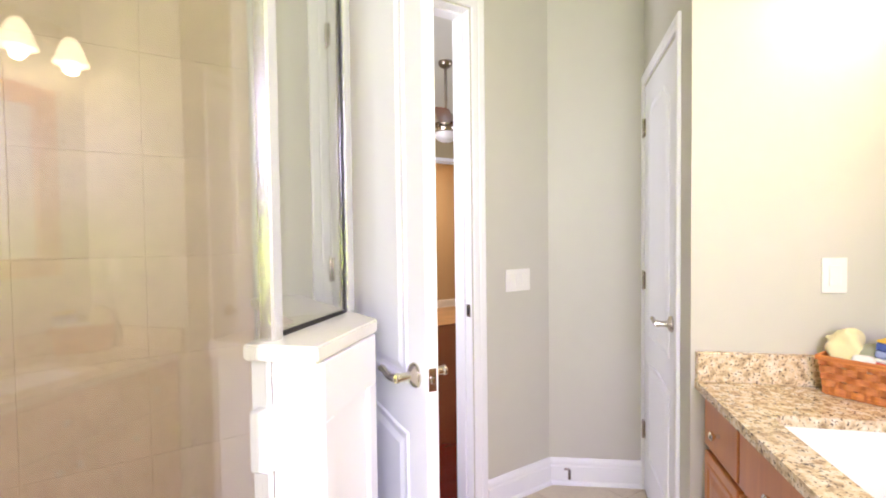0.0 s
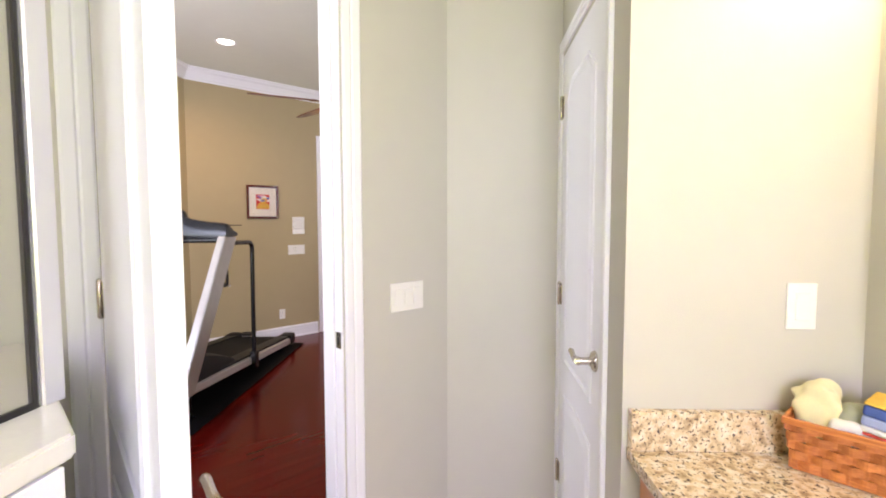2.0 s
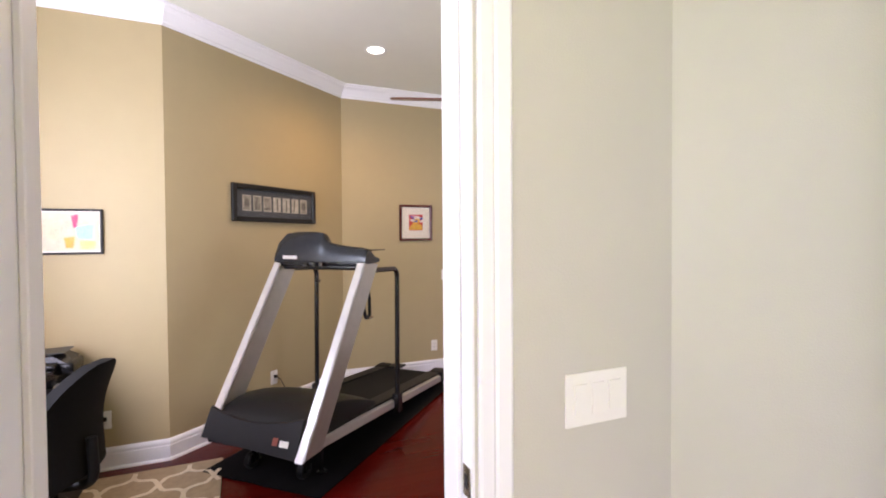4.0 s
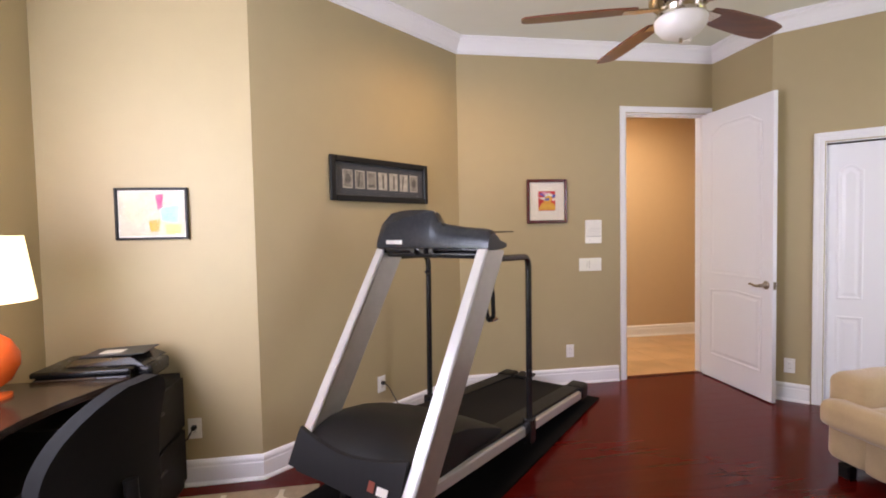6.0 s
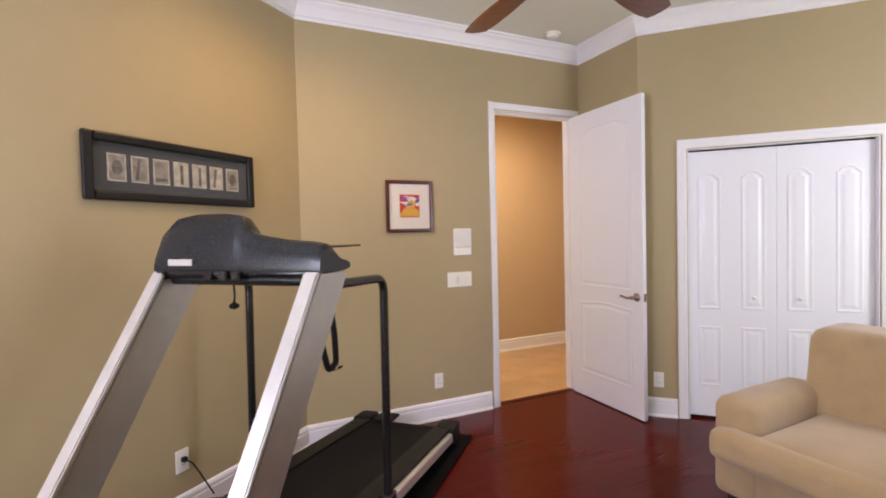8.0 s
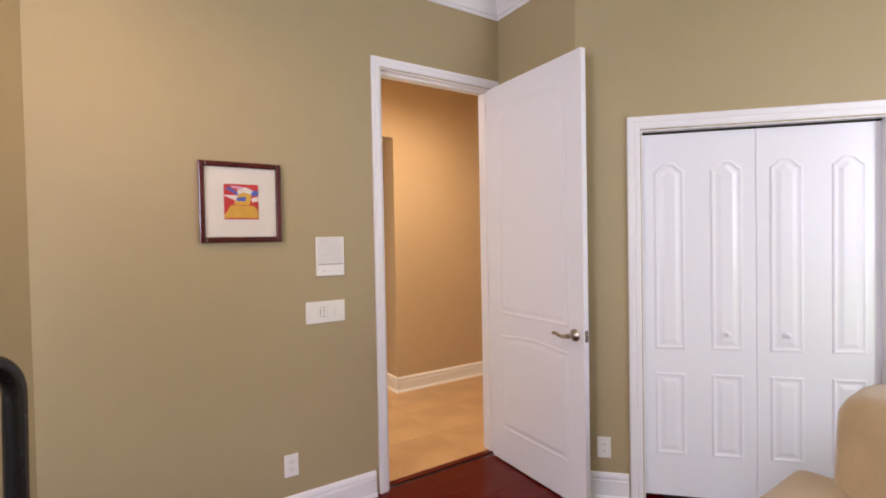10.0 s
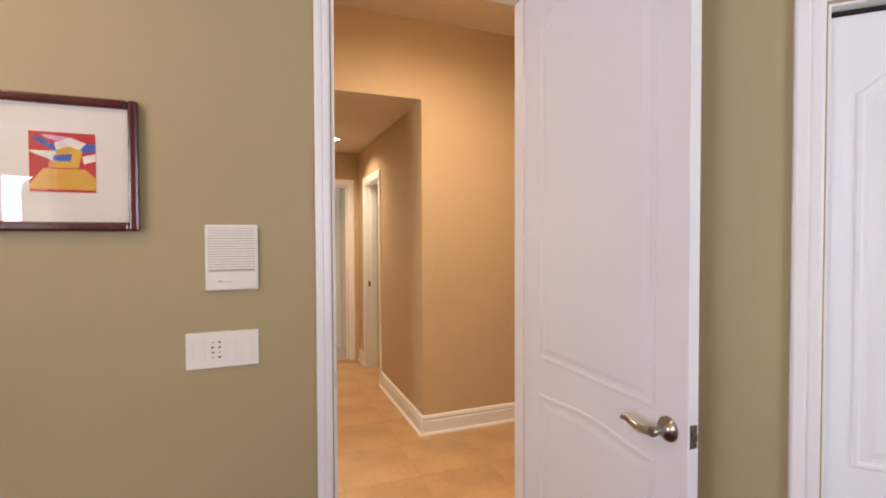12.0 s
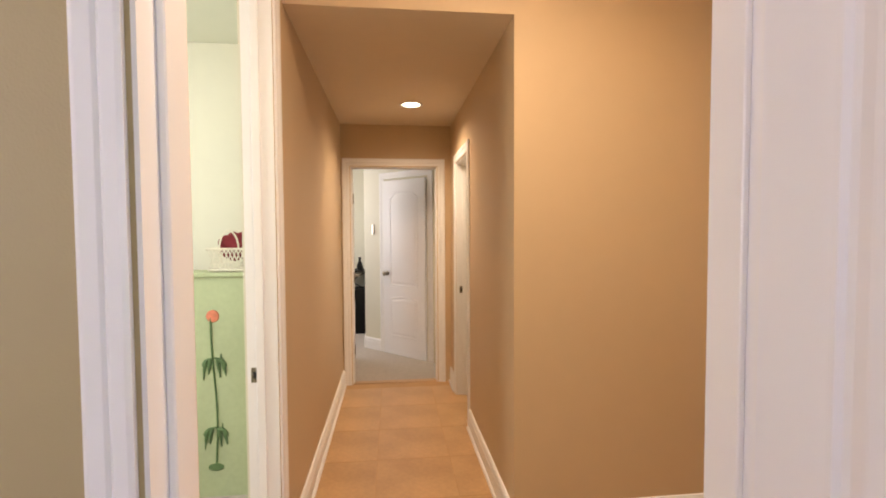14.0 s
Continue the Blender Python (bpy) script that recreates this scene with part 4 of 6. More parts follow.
# woven basket with towels in the corner
BASKETW = wood("woven_maple_splint", (0.42, 0.12, 0.03), (0.66, 0.25, 0.07), 0.4, 0, 3.0, 0.1, 0.22)
mbk = mv @ pose(-0.125, 0.125, 0.859, 0, 0, 44)
bas = thing("splint_basket", mbk, "orange-brown woven splint basket holding rolled towels", "basket")
part("basket_floor", boxed(-0.093, 0.093, -0.06, 0.06, 0.0, 0.006), BASKETW, bas)
for zi in range(5):
    z0, z1 = 0.006 + zi * 0.022, 0.026 + zi * 0.022
    gx, gy = 0.096 + 0.0025 * zi, 0.064 + 0.0025 * zi
    for side in range(4):
        length, off = (gx, gy) if side % 2 == 0 else (gy, gx)
        n = 8 if side % 2 == 0 else 5
        bm = bmesh.new()
        pts_o, pts_i = [], []
        for i in range(n * 4 + 1):
            t = -length + 2 * length * i / (n * 4)
            w = 0.0046 * math.sin(math.pi * i / 4 + (math.pi if zi % 2 else 0))
            pts_o.append((t, off + w + 0.0015))
            pts_i.append((t, off + w - 0.0015))
        prism(bm, pts_o + pts_i[::-1], z0, z1, pose(0, 0, 0, 0, 0, 90 * side))
        part("woven_splint", bm, BASKETW, bas)
for side in range(4):
    gx, gy = (0.107, 0.075) if side % 2 == 0 else (0.075, 0.107)
    m = pose(0, 0, 0, 0, 0, 90 * side)
    part("rim", boxed(-gx - 0.006, gx + 0.006, gy - 0.001, gy + 0.007, 0.108, 0.124, 0.002, m=m), BASKETW, bas)
    for i in range(7 if side % 2 == 0 else 4):
        n = 7 if side % 2 == 0 else 4
        x = -gx + 2 * gx * (i + 0.5) / n
        part("upright_splint", boxed(x - 0.008, x + 0.008, gy - 0.013, gy - 0.011, 0.004, 0.11, m=m), BASKETW, bas)
TOWELY = plain("pale_yellow_terry", (0.80, 0.72, 0.42), 0.95, vary=0.08, scale=30, bump=1.0, bump_scale=400, sheen=0.3)
TOWELG = plain("grey_green_terry", (0.33, 0.34, 0.24), 0.95, vary=0.1, scale=30, bump=1.0, bump_scale=400, sheen=0.3)
TOWELW = plain("white_terry", (0.78, 0.76, 0.72), 0.95, vary=0.05, scale=30, bump=1.0, bump_scale=400)
TOWELB = plain("blue_terry", (0.07, 0.12, 0.36), 0.95, vary=0.1, scale=30, bump=1.0, bump_scale=400)
TOWELL = plain("lilac_terry", (0.36, 0.42, 0.66), 0.95, vary=0.1, scale=30, bump=1.0, bump_scale=400)
TOWELR = plain("red_terry", (0.62, 0.08, 0.06), 0.95, vary=0.1, scale=30, bump=1.0, bump_scale=400)
TOWELO = plain("golden_terry", (0.78, 0.50, 0.08), 0.95, vary=0.1, scale=30, bump=1.0, bump_scale=400)


def soft(name, mat, m, sx, sy, sz, rough, label, k=18.0):
    """A crumpled, folded cloth: a rounded lump with creases."""
    bm = bmesh.new()
    bmesh.ops.create_cube(bm, size=2)
    bmesh.ops.subdivide_edges(bm, edges=bm.edges, cuts=9, use_grid_fill=True)
    for v in bm.verts:
        p = v.co
        r = (abs(p.x) ** 4 + abs(p.y) ** 4 + abs(p.z) ** 4) ** 0.25
        q = p / max(r, 0.3)
        q = Vector((q.x * sx, q.y * sy, q.z * sz))
        v.co = q * (1 + rough * noise.noise(q * k) + rough * 0.4 * noise.noise(q * k * 2.7))
    ob = put(bm, name, mat, True)
    ob.matrix_world = m
    return tagged(ob, label, "towel")


soft("face_cloth", TOWELY, mbk @ pose(0.058, 0.0, 0.135, 14, 22, 0), 0.046, 0.036, 0.060, 0.34, "crumpled pale yellow face cloth in a woven basket")
soft("face_cloth", TOWELG, mbk @ pose(0.002, 0.0, 0.118, 0, -20, 20), 0.032, 0.034, 0.05, 0.26, "folded grey-green face cloth in a woven basket")
soft("face_cloth", TOWELW, mbk @ pose(0.004, 0.04, 0.108, 0, 0, 10), 0.030, 0.016, 0.028, 0.2, "white face cloth tucked in a woven basket")
stack = thing("striped_towel", mbk @ pose(-0.060, 0.0, 0.085, 0, -6, -6), "striped towel rolled in blue, lilac, white, red and yellow", "towel")
for i, (mt, h) in enumerate(((TOWELR, 0.012), (TOWELW, 0.016), (TOWELR, 0.006), (TOWELW, 0.014), (TOWELL, 0.022), (TOWELB, 0.024), (TOWELO, 0.008))):
    z0 = sum(q for _, q in ((TOWELR, 0.012), (TOWELW, 0.016), (TOWELR, 0.006), (TOWELW, 0.014), (TOWELL, 0.022), (TOWELB, 0.024), (TOWELO, 0.008))[:i])
    part("towel_stripe", boxed(-0.042, 0.042, -0.05, 0.05, z0, z0 + h - 0.0004, min(0.005, h * 0.4), 2), mt, stack)

# framed mirror and the light bar above it
mir = thing("framed_mirror", mv, "wall mirror in a wide honey maple frame", "mirror")
part("mirror_glass", boxed(-1.20, -0.23, 0.008, 0.012, 1.288, 1.957), MIRROR, mir)
for x0, x1, z0, z1 in ((-0.232, -0.145, 1.205, 2.04), (-1.285, -1.198, 1.205, 2.04), (-1.198, -0.232, 1.205, 1.292), (-1.198, -0.232, 1.953, 2.04)):
    part("frame_rail", boxed(x0, x1, 0.003, 0.032, z0, z1, 0.005, 2), MAPLE, mir)
SHADE = emit("lit_shade_glass", (1.0, 0.86, 0.62), 6.0)
bar = thing("vanity_light", mv @ pose(-0.46, 0.0, 2.30), "brushed nickel light bar with lit bell glass shades", "light")
part("back_plate", boxed(-0.40, 0.40, 0.003, 0.03, -0.05, 0.05, 0.008, 2), NICKEL, bar)
for x in [lx + 0.46 for lx in VANITY_X]:
    bm = bmesh.new()
    tube(bm, bend([(x, 0.03, 0), (x, 0.13, 0.02), (x, 0.13, -0.04)], 0.04), 0.008, 10)
    part("arm", bm, NICKEL, bar, "", True)
    bm = bmesh.new()
    prof = [(0.020, 0.0), (0.034, -0.02), (0.044, -0.05), (0.058, -0.09), (0.068, -0.115), (0.065, -0.115), (0.055, -0.09), (0.041, -0.05), (0.031, -0.022), (0.018, -0.004)]
    rings = [[bm.verts.new((x + r * math.cos(math.tau * k / 24), 0.13 + r * math.sin(math.tau * k / 24), z - 0.035)) for k in range(24)] for r, z in prof]
    for r0, r1 in zip(rings, rings[1:]):
        for k in range(24):
            bm.faces.new((r0[k], r0[(k + 1) % 24], r1[(k + 1) % 24], r1[k]))
    part("glass_shade", bm, SHADE, bar, "lit bell-shaped glass shade", True)

stop = thing("door_stop", pose(1.93, 1.895, 0.085, 0, 0, 50), "small spring door stop on the baseboard", "door stop")
bm = bmesh.new()
tube(bm, [(0, 0, 0), (0, -0.025, 0), (0, -0.028, -0.01), (0, -0.028, -0.055)], [0.007, 0.007, 0.008, 0.009], 8)
part("spring", bm, BRONZE, stop)

# toilet-room side stays closed; bathroom window behind the walker
setting("window_bath", boxed(-1.34, 0.06, -1.33, -1.325, 0.9, 2.5), PANE, "clear bathroom window pane", "window").visible_shadow = False

# ---- bedroom ----
TM = pose(1.042, 4.143, 0, 0, 0, 46)
SILVER = plain("silver_painted_steel", (0.52, 0.50, 0.47), 0.34, 0.75, vary=0.05, scale=20)
ALU = plain("bright_aluminium", (0.64, 0.63, 0.62), 0.32, 0.6, vary=0.04, scale=20)
HOOD = plain("charcoal_plastic", (0.008, 0.008, 0.009), 0.45, spec=0.22, vary=0.12, scale=15, bump=0.2, bump_scale=900)
CONS = plain("slate_plastic", (0.020, 0.0225, 0.027), 0.26, 0.25, vary=0.1, scale=15)
BLACK = plain("black_rubber", (0.007, 0.007, 0.0075), 0.5, spec=0.25, vary=0.15, scale=30)
BELT = plain("treadmill_belt", (0.009, 0.009, 0.010), 0.7, spec=0.12, vary=0.15, scale=40, bump=0.4, bump_scale=700)
BLKSTEEL = plain("black_powder_coat", (0.010, 0.010, 0.011), 0.25, vary=0.1)
tm = thing("treadmill", TM, "silver and black treadmill standing on a black mat", "treadmill")


def loft(bm, rows, closed_ends=True):
    """Skin through rows of points with equal counts."""
    vs = [[bm.verts.new(p) for p in r] for r in rows]
    n = len(vs[0])
    for a, b in zip(vs, vs[1:]):
        for i in range(n):
            bm.faces.new((a[i], a[(i + 1) % n], b[(i + 1) % n], b[i]))
    if closed_ends:
        bm.faces.new(vs[0][::-1])
        bm.faces.new(vs[-1])
    return bm


def deck_z(u):
    return 0.318 - 0.083 * u


for sy in (-1, 1):
    # leaning uprights
    bm = bmesh.new()
    y0, y1 = (-0.355, -0.405) if sy < 0 else (0.285, 0.335)
    f0, f1, b0, b1 = ((-0.135, 0.26), (0.545, 1.315), (0.055, 0.26), (0.745, 1.300)) if sy < 0 else ((-0.09, 0.33), (0.545, 1.315), (0.10, 0.33), (0.745, 1.300))
    loft(bm, [[(f0[0] + 0.02, y0, f0[1]), (b0[0], y0, b0[1]), (b0[0], y1, b0[1]), (f0[0] + 0.02, y1, f0[1])], [(f1[0] + 0.02, y0, f1[1]), (b1[0], y0, b1[1]), (b1[0], y1, b1[1]), (f1[0] + 0.02, y1, f1[1])]])
    bmesh.ops.bevel(bm, geom=list(bm.edges), offset=0.006, segments=2, affect="EDGES")
    up = part("upright", bm, SILVER, tm)
    bm = bmesh.new()
    e0, e1 = min(y0, y1) - 0.004, max(y0, y1) + 0.004
    loft(bm, [[(f0[0] - 0.002, e0, f0[1]), (f0[0] + 0.019, e0, f0[1]), (f0[0] + 0.019, e1, f0[1]), (f0[0] - 0.002, e1, f0[1])], [(f1[0] - 0.002, e0, f1[1]), (f1[0] + 0.019, e0, f1[1]), (f1[0] + 0.019, e1, f1[1]), (f1[0] - 0.002, e1, f1[1])]])
    bmesh.ops.bevel(bm, geom=list(bm.edges), offset=0.005, segments=2, affect="EDGES")
    part("front_strip", bm, ALU, up, "bright aluminium edge")
    # handrails
    bm = bmesh.new()
    tube(bm, bend([(0.66, sy * 0.375, 1.258), (1.10, sy * 0.375, 1.245), (1.085, sy * 0.375, 0.24)], 0.075, 8), 0.019, 14)
    part("handrail", bm, BLKSTEEL, tm, "black bent steel handrail", True)
    part("rail_bracket", boxed(1.05, 1.12, sy * 0.375 - 0.03, sy * 0.375 + 0.03, 0.12, 0.27, 0.006), BLKSTEEL, tm)
    # side rails of the deck
    bm = bmesh.new()
    yy0, yy1 = sy * 0.300, sy * 0.365
    loft(bm, [[(u, yy0, deck_z(u) - 0.07), (u, yy1, deck_z(u) - 0.07), (u, yy1, deck_z(u) - 0.012), (u, yy0, deck_z(u) + 0.004)] for u in (0.10, 2.10)])
    bmesh.ops.bevel(bm, geom=list(bm.edges), offset=0.005, segments=2, affect="EDGES")
    part("side_rail", bm, ALU, tm, "aluminium side rail")
    bm = bmesh.new()
    loft(bm, [[(u, sy * 0.235, deck_z(u)), (u, sy * 0.345, deck_z(u)), (u, sy * 0.345, deck_z(u) + 0.016), (u, sy * 0.235, deck_z(u) + 0.02)] for u in (0.45, 2.06)])
    part("foot_board", bm, HOOD, tm)
    # rear roller covers
    bm = bmesh.new()
    box(bm, 2.05, 2.21, min(sy * 0.235, sy * 0.372), max(sy * 0.235, sy * 0.372), 0.055, 0.172, 0.022, 3)
    part("roller_cover", bm, HOOD, tm, "", True)
    for u in (0.25, 2.0):
        bm = bmesh.new()
        lathe(bm, [(0, 0.006), (0.035, 0.006), (0.035, 0.02), (0.014, 0.03), (0.012, deck_z(u) - 0.06), (0, deck_z(u) - 0.06)], 14, pose(u, sy * 0.26, 0))
        part("foot", bm, BLKSTEEL, tm)
bm = bmesh.new()
loft(bm, [[(u, -0.30, deck_z(u) - 0.05), (u, 0.30, deck_z(u) - 0.05), (u, 0.30, deck_z(u) - 0.004), (u, -0.30, deck_z(u) - 0.004)] for u in (0.12, 2.10)])
part("deck", bm, HOOD, tm)
bm = bmesh.new()
rowz = [(0.40, 0.0), (1.0, 0.0), (1.6, 0.0), (2.05, 0.0), (2.13, -0.012), (2.16, -0.045)]
loft(bm, [[(u, -0.235, deck_z(u) + d - 0.006), (u, 0.235, deck_z(u) + d - 0.006), (u, 0.235, deck_z(u) + d + 0.008), (u, -0.235, deck_z(u) + d + 0.008)] for u, d in rowz])
part("running_belt", bm, BELT, tm, "black running belt")
part("end_stop", boxed(2.03, 2.17, 0.06, 0.20, 0.165, 0.185, 0.006), HOOD, tm)
# motor hood, swelling towards the front
bm = bmesh.new()
rows = []
for u, z0, z1, w in ((-0.10, 0.27, 0.315, 0.30), (-0.075, 0.265, 0.375, 0.325), (-0.04, 0.26, 0.43, 0.338), (0.02, 0.26, 0.475, 0.345), (0.10, 0.26, 0.495, 0.35), (0.20, 0.26, 0.50, 0.35), (0.34, 0.26, 0.480, 0.345), (0.48, 0.255, 0.440, 0.34), (0.62, 0.25, 0.385, 0.335), (0.76, 0.24, 0.325, 0.33), (0.86, 0.23, 0.272, 0.32)):
    row = [(u, -w, z0), (u, w, z0)]
    for i in range(11):
        a = math.pi * i / 10
        row.append((u + 0.02 * math.sin(a), w * math.cos(a), z0 + (z1 - z0) * (0.52 + 0.48 * math.sin(a) ** 0.42) if 0 < i < 10 else z0 + (z1 - z0) * 0.5))
    rows.append(row)
loft(bm, rows)
bmesh.ops.bevel(bm, geom=[e for e in bm.edges if e.calc_face_angle(0) > 0.9], offset=0.012, segments=3, affect="EDGES")
part("motor_hood", bm, HOOD, tm, "charcoal plastic motor cover", True)
bm = bmesh.new()
panel_rows = []
for i in range(13):
    y = -0.350 + 0.68 * i / 12
    top_z = 0.452 - 0.055 * math.cos(math.pi * y / 0.72)
    slope = (top_z - 0.262) * 0.42
    foot = 0.262 + 0.06 * (y + 0.35)
    panel_rows.append([(-0.122, y, foot), (-0.122 + slope, y, top_z + 0.012), (-0.104 + slope, y, top_z + 0.016), (-0.092, y, foot)])
loft(bm, panel_rows)
part("front_skirt", bm, plain("dark_grey_plastic", (0.014, 0.0135, 0.0145), 0.55, spec=0.2, vary=0.1, bump=0.2, bump_scale=700), tm, "flat dark grey front panel")
mlab = pose(-0.0995, -0.215, 0.340, 0, 22.8, 0)
part("badge", boxed(-0.001, 0.0, 0.0, 0.035, -0.02, 0.022, m=mlab), plain("badge_red", (0.22, 0.05, 0.03), 0.5), tm, "small red label")
part("badge", boxed(-0.001, 0.0, -0.075, -0.015, -0.022, 0.012, m=mlab), PLATE, tm, "small white label")
for sy in (-1, 1):
    bm = bmesh.new()
    lathe(bm, [(0, -0.02), (0.05, -0.02), (0.055, 0), (0.05, 0.02), (0, 0.02)], 20, pose(0.15, sy * 0.20, 0.068, 90))
    part("front_wheel", bm, BLACK, tm, "black rubber wheel", True)
    part("wheel_fork", boxed(0.12, 0.18, sy * 0.20 - 0.028, sy * 0.20 - 0.022, 0.06, 0.27), BLKSTEEL, tm)
# console head
bm = bmesh.new()
rows = []
prof = [(0.46, 1.318), (0.455, 1.345), (0.475, 1.42), (0.515, 1.478), (0.56, 1.497), (0.63, 1.492), (0.70, 1.455), (0.775, 1.400), (0.90, 1.375), (0.925, 1.355), (0.92, 1.325), (0.80, 1.305)]
for y, k, lift in ((0.352, 0.55, 0.0), (0.335, 0.85, 0.0), (0.28, 1.12, 0.0), (0.18, 1.2, 0.0), (0.04, 1.19, 0.0), (-0.03, 1.14, 0.0), (-0.046, 1.08, 0.0), (-0.068, 0.84, 0.0), (-0.10, 0.76, 0.0), (-0.17, 0.69, 0.0), (-0.26, 0.62, 0.0), (-0.36, 0.58, 0.0), (-0.392, 0.54, 0.0), (-0.405, 0.44, 0.0)):
    rows.append([(0.56 + (u - 0.455) * (0.54 if y > -0.06 else 0.46) * (0.9 + 0.1 * k), y, 1.312 + (z - 1.312) * k) for u, z in prof])
loft(bm, rows)
bmesh.ops.bevel(bm, geom=[e for e in bm.edges if e.calc_face_angle(0) > 0.7], offset=0.010, segments=3, affect="EDGES")
con = part("console", bm, CONS, tm, "slate grey plastic console", True)
part("maker_plate", boxed(0.553, 0.5625, 0.15, 0.27, 1.338, 1.362, 0.001), ALU, con, "blank silver maker's plate")
bm = bmesh.new()
box(bm, 0.553, 0.74, -0.01, 0.35, 1.294, 1.322, 0.012, 3)
box(bm, 0.56, 0.70, -0.40, 0.0, 1.300, 1.318, 0.008, 2)
part("console_underside", bm, BLKSTEEL, con, "glossy black underside", True)
part("reading_tray", boxed(0.64, 0.86, -0.40, -0.14, 1.395, 1.402, 0.003), BLKSTEEL, con)
part("tray_stem", boxed(0.70, 0.74, -0.28, -0.24, 1.36, 1.396), BLKSTEEL, con)
bm = bmesh.new()
tube(bm, bend([(0.67, -0.06, 1.40), (0.67, -0.07, 1.435), (0.69, -0.11, 1.435), (0.69, -0.12, 1.39)], 0.02), 0.008, 8)
part("bracket", bm, BLKSTEEL, con, "", True)
bm = bmesh.new()
tube(bm, [(0.60, -0.36, 1.283), (0.60, 0.36, 1.283)], 0.022, 12)
part("cross_bar", bm, BLKSTEEL, tm, "", True)
for y in (-0.06, 0.0, 0.07, 0.30):
    part("cable_clamp", boxed(0.54, 0.60, y - 0.02, y + 0.02, 1.285, 1.318, 0.006), BLKSTEEL, tm)
bm = bmesh.new()
tube(bm, [(0.62, 0.02, 1.28), (0.625, 0.02, 1.22), (0.62, 0.02, 1.19)], [0.004, 0.004, 0.004], 6)
lathe(bm, [(0, 0), (0.018, 0.008), (0.02, 0.018), (0.006, 0.028), (0, 0.03)], 12, pose(0.62, 0.02, 1.165))
part("safety_key", bm, BLACK, tm, "", True)
bm = bmesh.new()
tube(bm, bend([(0.74, -0.25, 1.27), (0.79, -0.245, 1.02), (0.845, -0.24, 0.885), (0.905, -0.24, 0.90), (0.89, -0.245, 1.03), (0.83, -0.25, 1.27)], 0.02, 4), 0.013, 8)
part("hanging_strap", bm, BLACK, tm, "black looped strap", True)
part("strap_end", boxed(0.865, 0.925, -0.262, -0.222, 0.878, 0.896, 0.005), CHROME, tm)

MATB = plain("black_foam_mat", (0.006, 0.0055, 0.006), 0.9, spec=0.08, vary=0.3, scale=6, bump=0.6, bump_scale=300)
bm = bmesh.new()
bmesh.ops.create_grid(bm, x_segments=40, y_segments=16, size=1)
for v in bm.verts:
    x, y = v.co.x, v.co.y
    v.co = Vector((1.17 + 1.17 * x, 0.02 + 0.44 * y, 0.0145 + 0.004 * noise.noise(Vector((x * 6, y * 3, 0)))))
geo = bmesh.ops.extrude_face_region(bm, geom=bm.faces[:])
bmesh.ops.translate(bm, vec=(0, 0, -0.008), verts=[g for g in geo["geom"] if isinstance(g, bmesh.types.BMVert)])
mat_ob = tagged(put(bm, "exercise_mat", MATB, True), "thin black foam mat lying under the treadmill", "mat")
mat_ob.matrix_world = TM


# cream trellis rug under the desk
RUGT = plain("taupe_wool", (0.36, 0.27, 0.17), 0.95, vary=0.14, scale=25, bump=1.0, bump_scale=350)
RUGC = plain("cream_wool", (0.70, 0.60, 0.45), 0.95, vary=0.1, scale=25, bump=1.0, bump_scale=350)
rug = thing("area_rug", pose(0, 0, 0.002), "taupe rug with a cream trellis pattern on the wood floor", "rug")
part("rug_body", boxed(-0.50, 0.825, 2.75, 4.63, 0.0, 0.010, 0.003), RUGT, rug)
bm = bmesh.new()
cw, chh = 0.30, 0.36
for i in range(5):
    for j in range(0, 12, 2):
        cx, cy = -0.42 + cw * i + (cw / 2 if j % 2 else 0), 2.72 + chh / 2 * j + 0.05
        pts = []
        for q in range(4):
            a0, a1 = q * 90, (q + 1) * 90
            k0 = Vector((cx + cw / 2 * math.cos(radians(a0)), cy + chh / 2 * math.sin(radians(a0))))
            k1 = Vector((cx + cw / 2 * math.cos(radians(a1)), cy + chh / 2 * math.sin(radians(a1))))
            for s in range(8):
                t = s / 8
                p = k0.lerp(k1, t)
                n2 = (p - Vector((cx, cy))).normalized()
                p = p + n2 * 0.028 * math.sin(2 * math.pi * t) * (1 if q % 2 == 0 else -1)
                pts.append(p)
        n = len(pts)
        for s in range(n):
            p, q2 = pts[s], pts[(s + 1) % n]
            if not (-0.49 < p.x < 0.815 and 2.76 < p.y < 4.62 and -0.49 < q2.x < 0.815 and 2.76 < q2.y < 4.62):
                continue
            d = (q2 - p).normalized()
            w = Vector((-d.y, d.x)) * 0.013
            e = d * 0.003
            prism(bm, [p - w - e, q2 - w + e, q2 + w + e, p + w - e], 0.0095, 0.0125 + 0.0003 * (s % 2))
part("trellis", bm, RUGC, rug, "cream trellis lines")

# desk corner
desk = thing("desk", pose(0, 0, 0.012), "dark brown desk top standing along the window wall", "desk")
bm = bmesh.new()
prism(bm, [(-0.585, 2.95), (-0.13, 2.95), (-0.13, 3.86), (-0.105, 4.02), (0.015, 4.33), (0.010, 4.355), (-0.585, 4.37)], 0.715, 0.745)
bmesh.ops.bevel(bm, geom=list(bm.edges), offset=0.004, segments=2, affect="EDGES")
part("desk_top", bm, wood("espresso_wood", (0.018, 0.010, 0.007), (0.035, 0.019, 0.012), 0.22, 1, 0.8, 0.3), desk)
part("side_panel", boxed(-0.55, -0.16, 2.98, 3.005, 0, 0.715), BLACKW, desk)
part("modesty_panel", boxed(-0.57, -0.55, 3.0, 4.34, 0.25, 0.715), BLACKW, desk)
part("leg", boxed(-0.57, -0.50, 3.90, 3.96, 0, 0.715), BLACKW, desk)
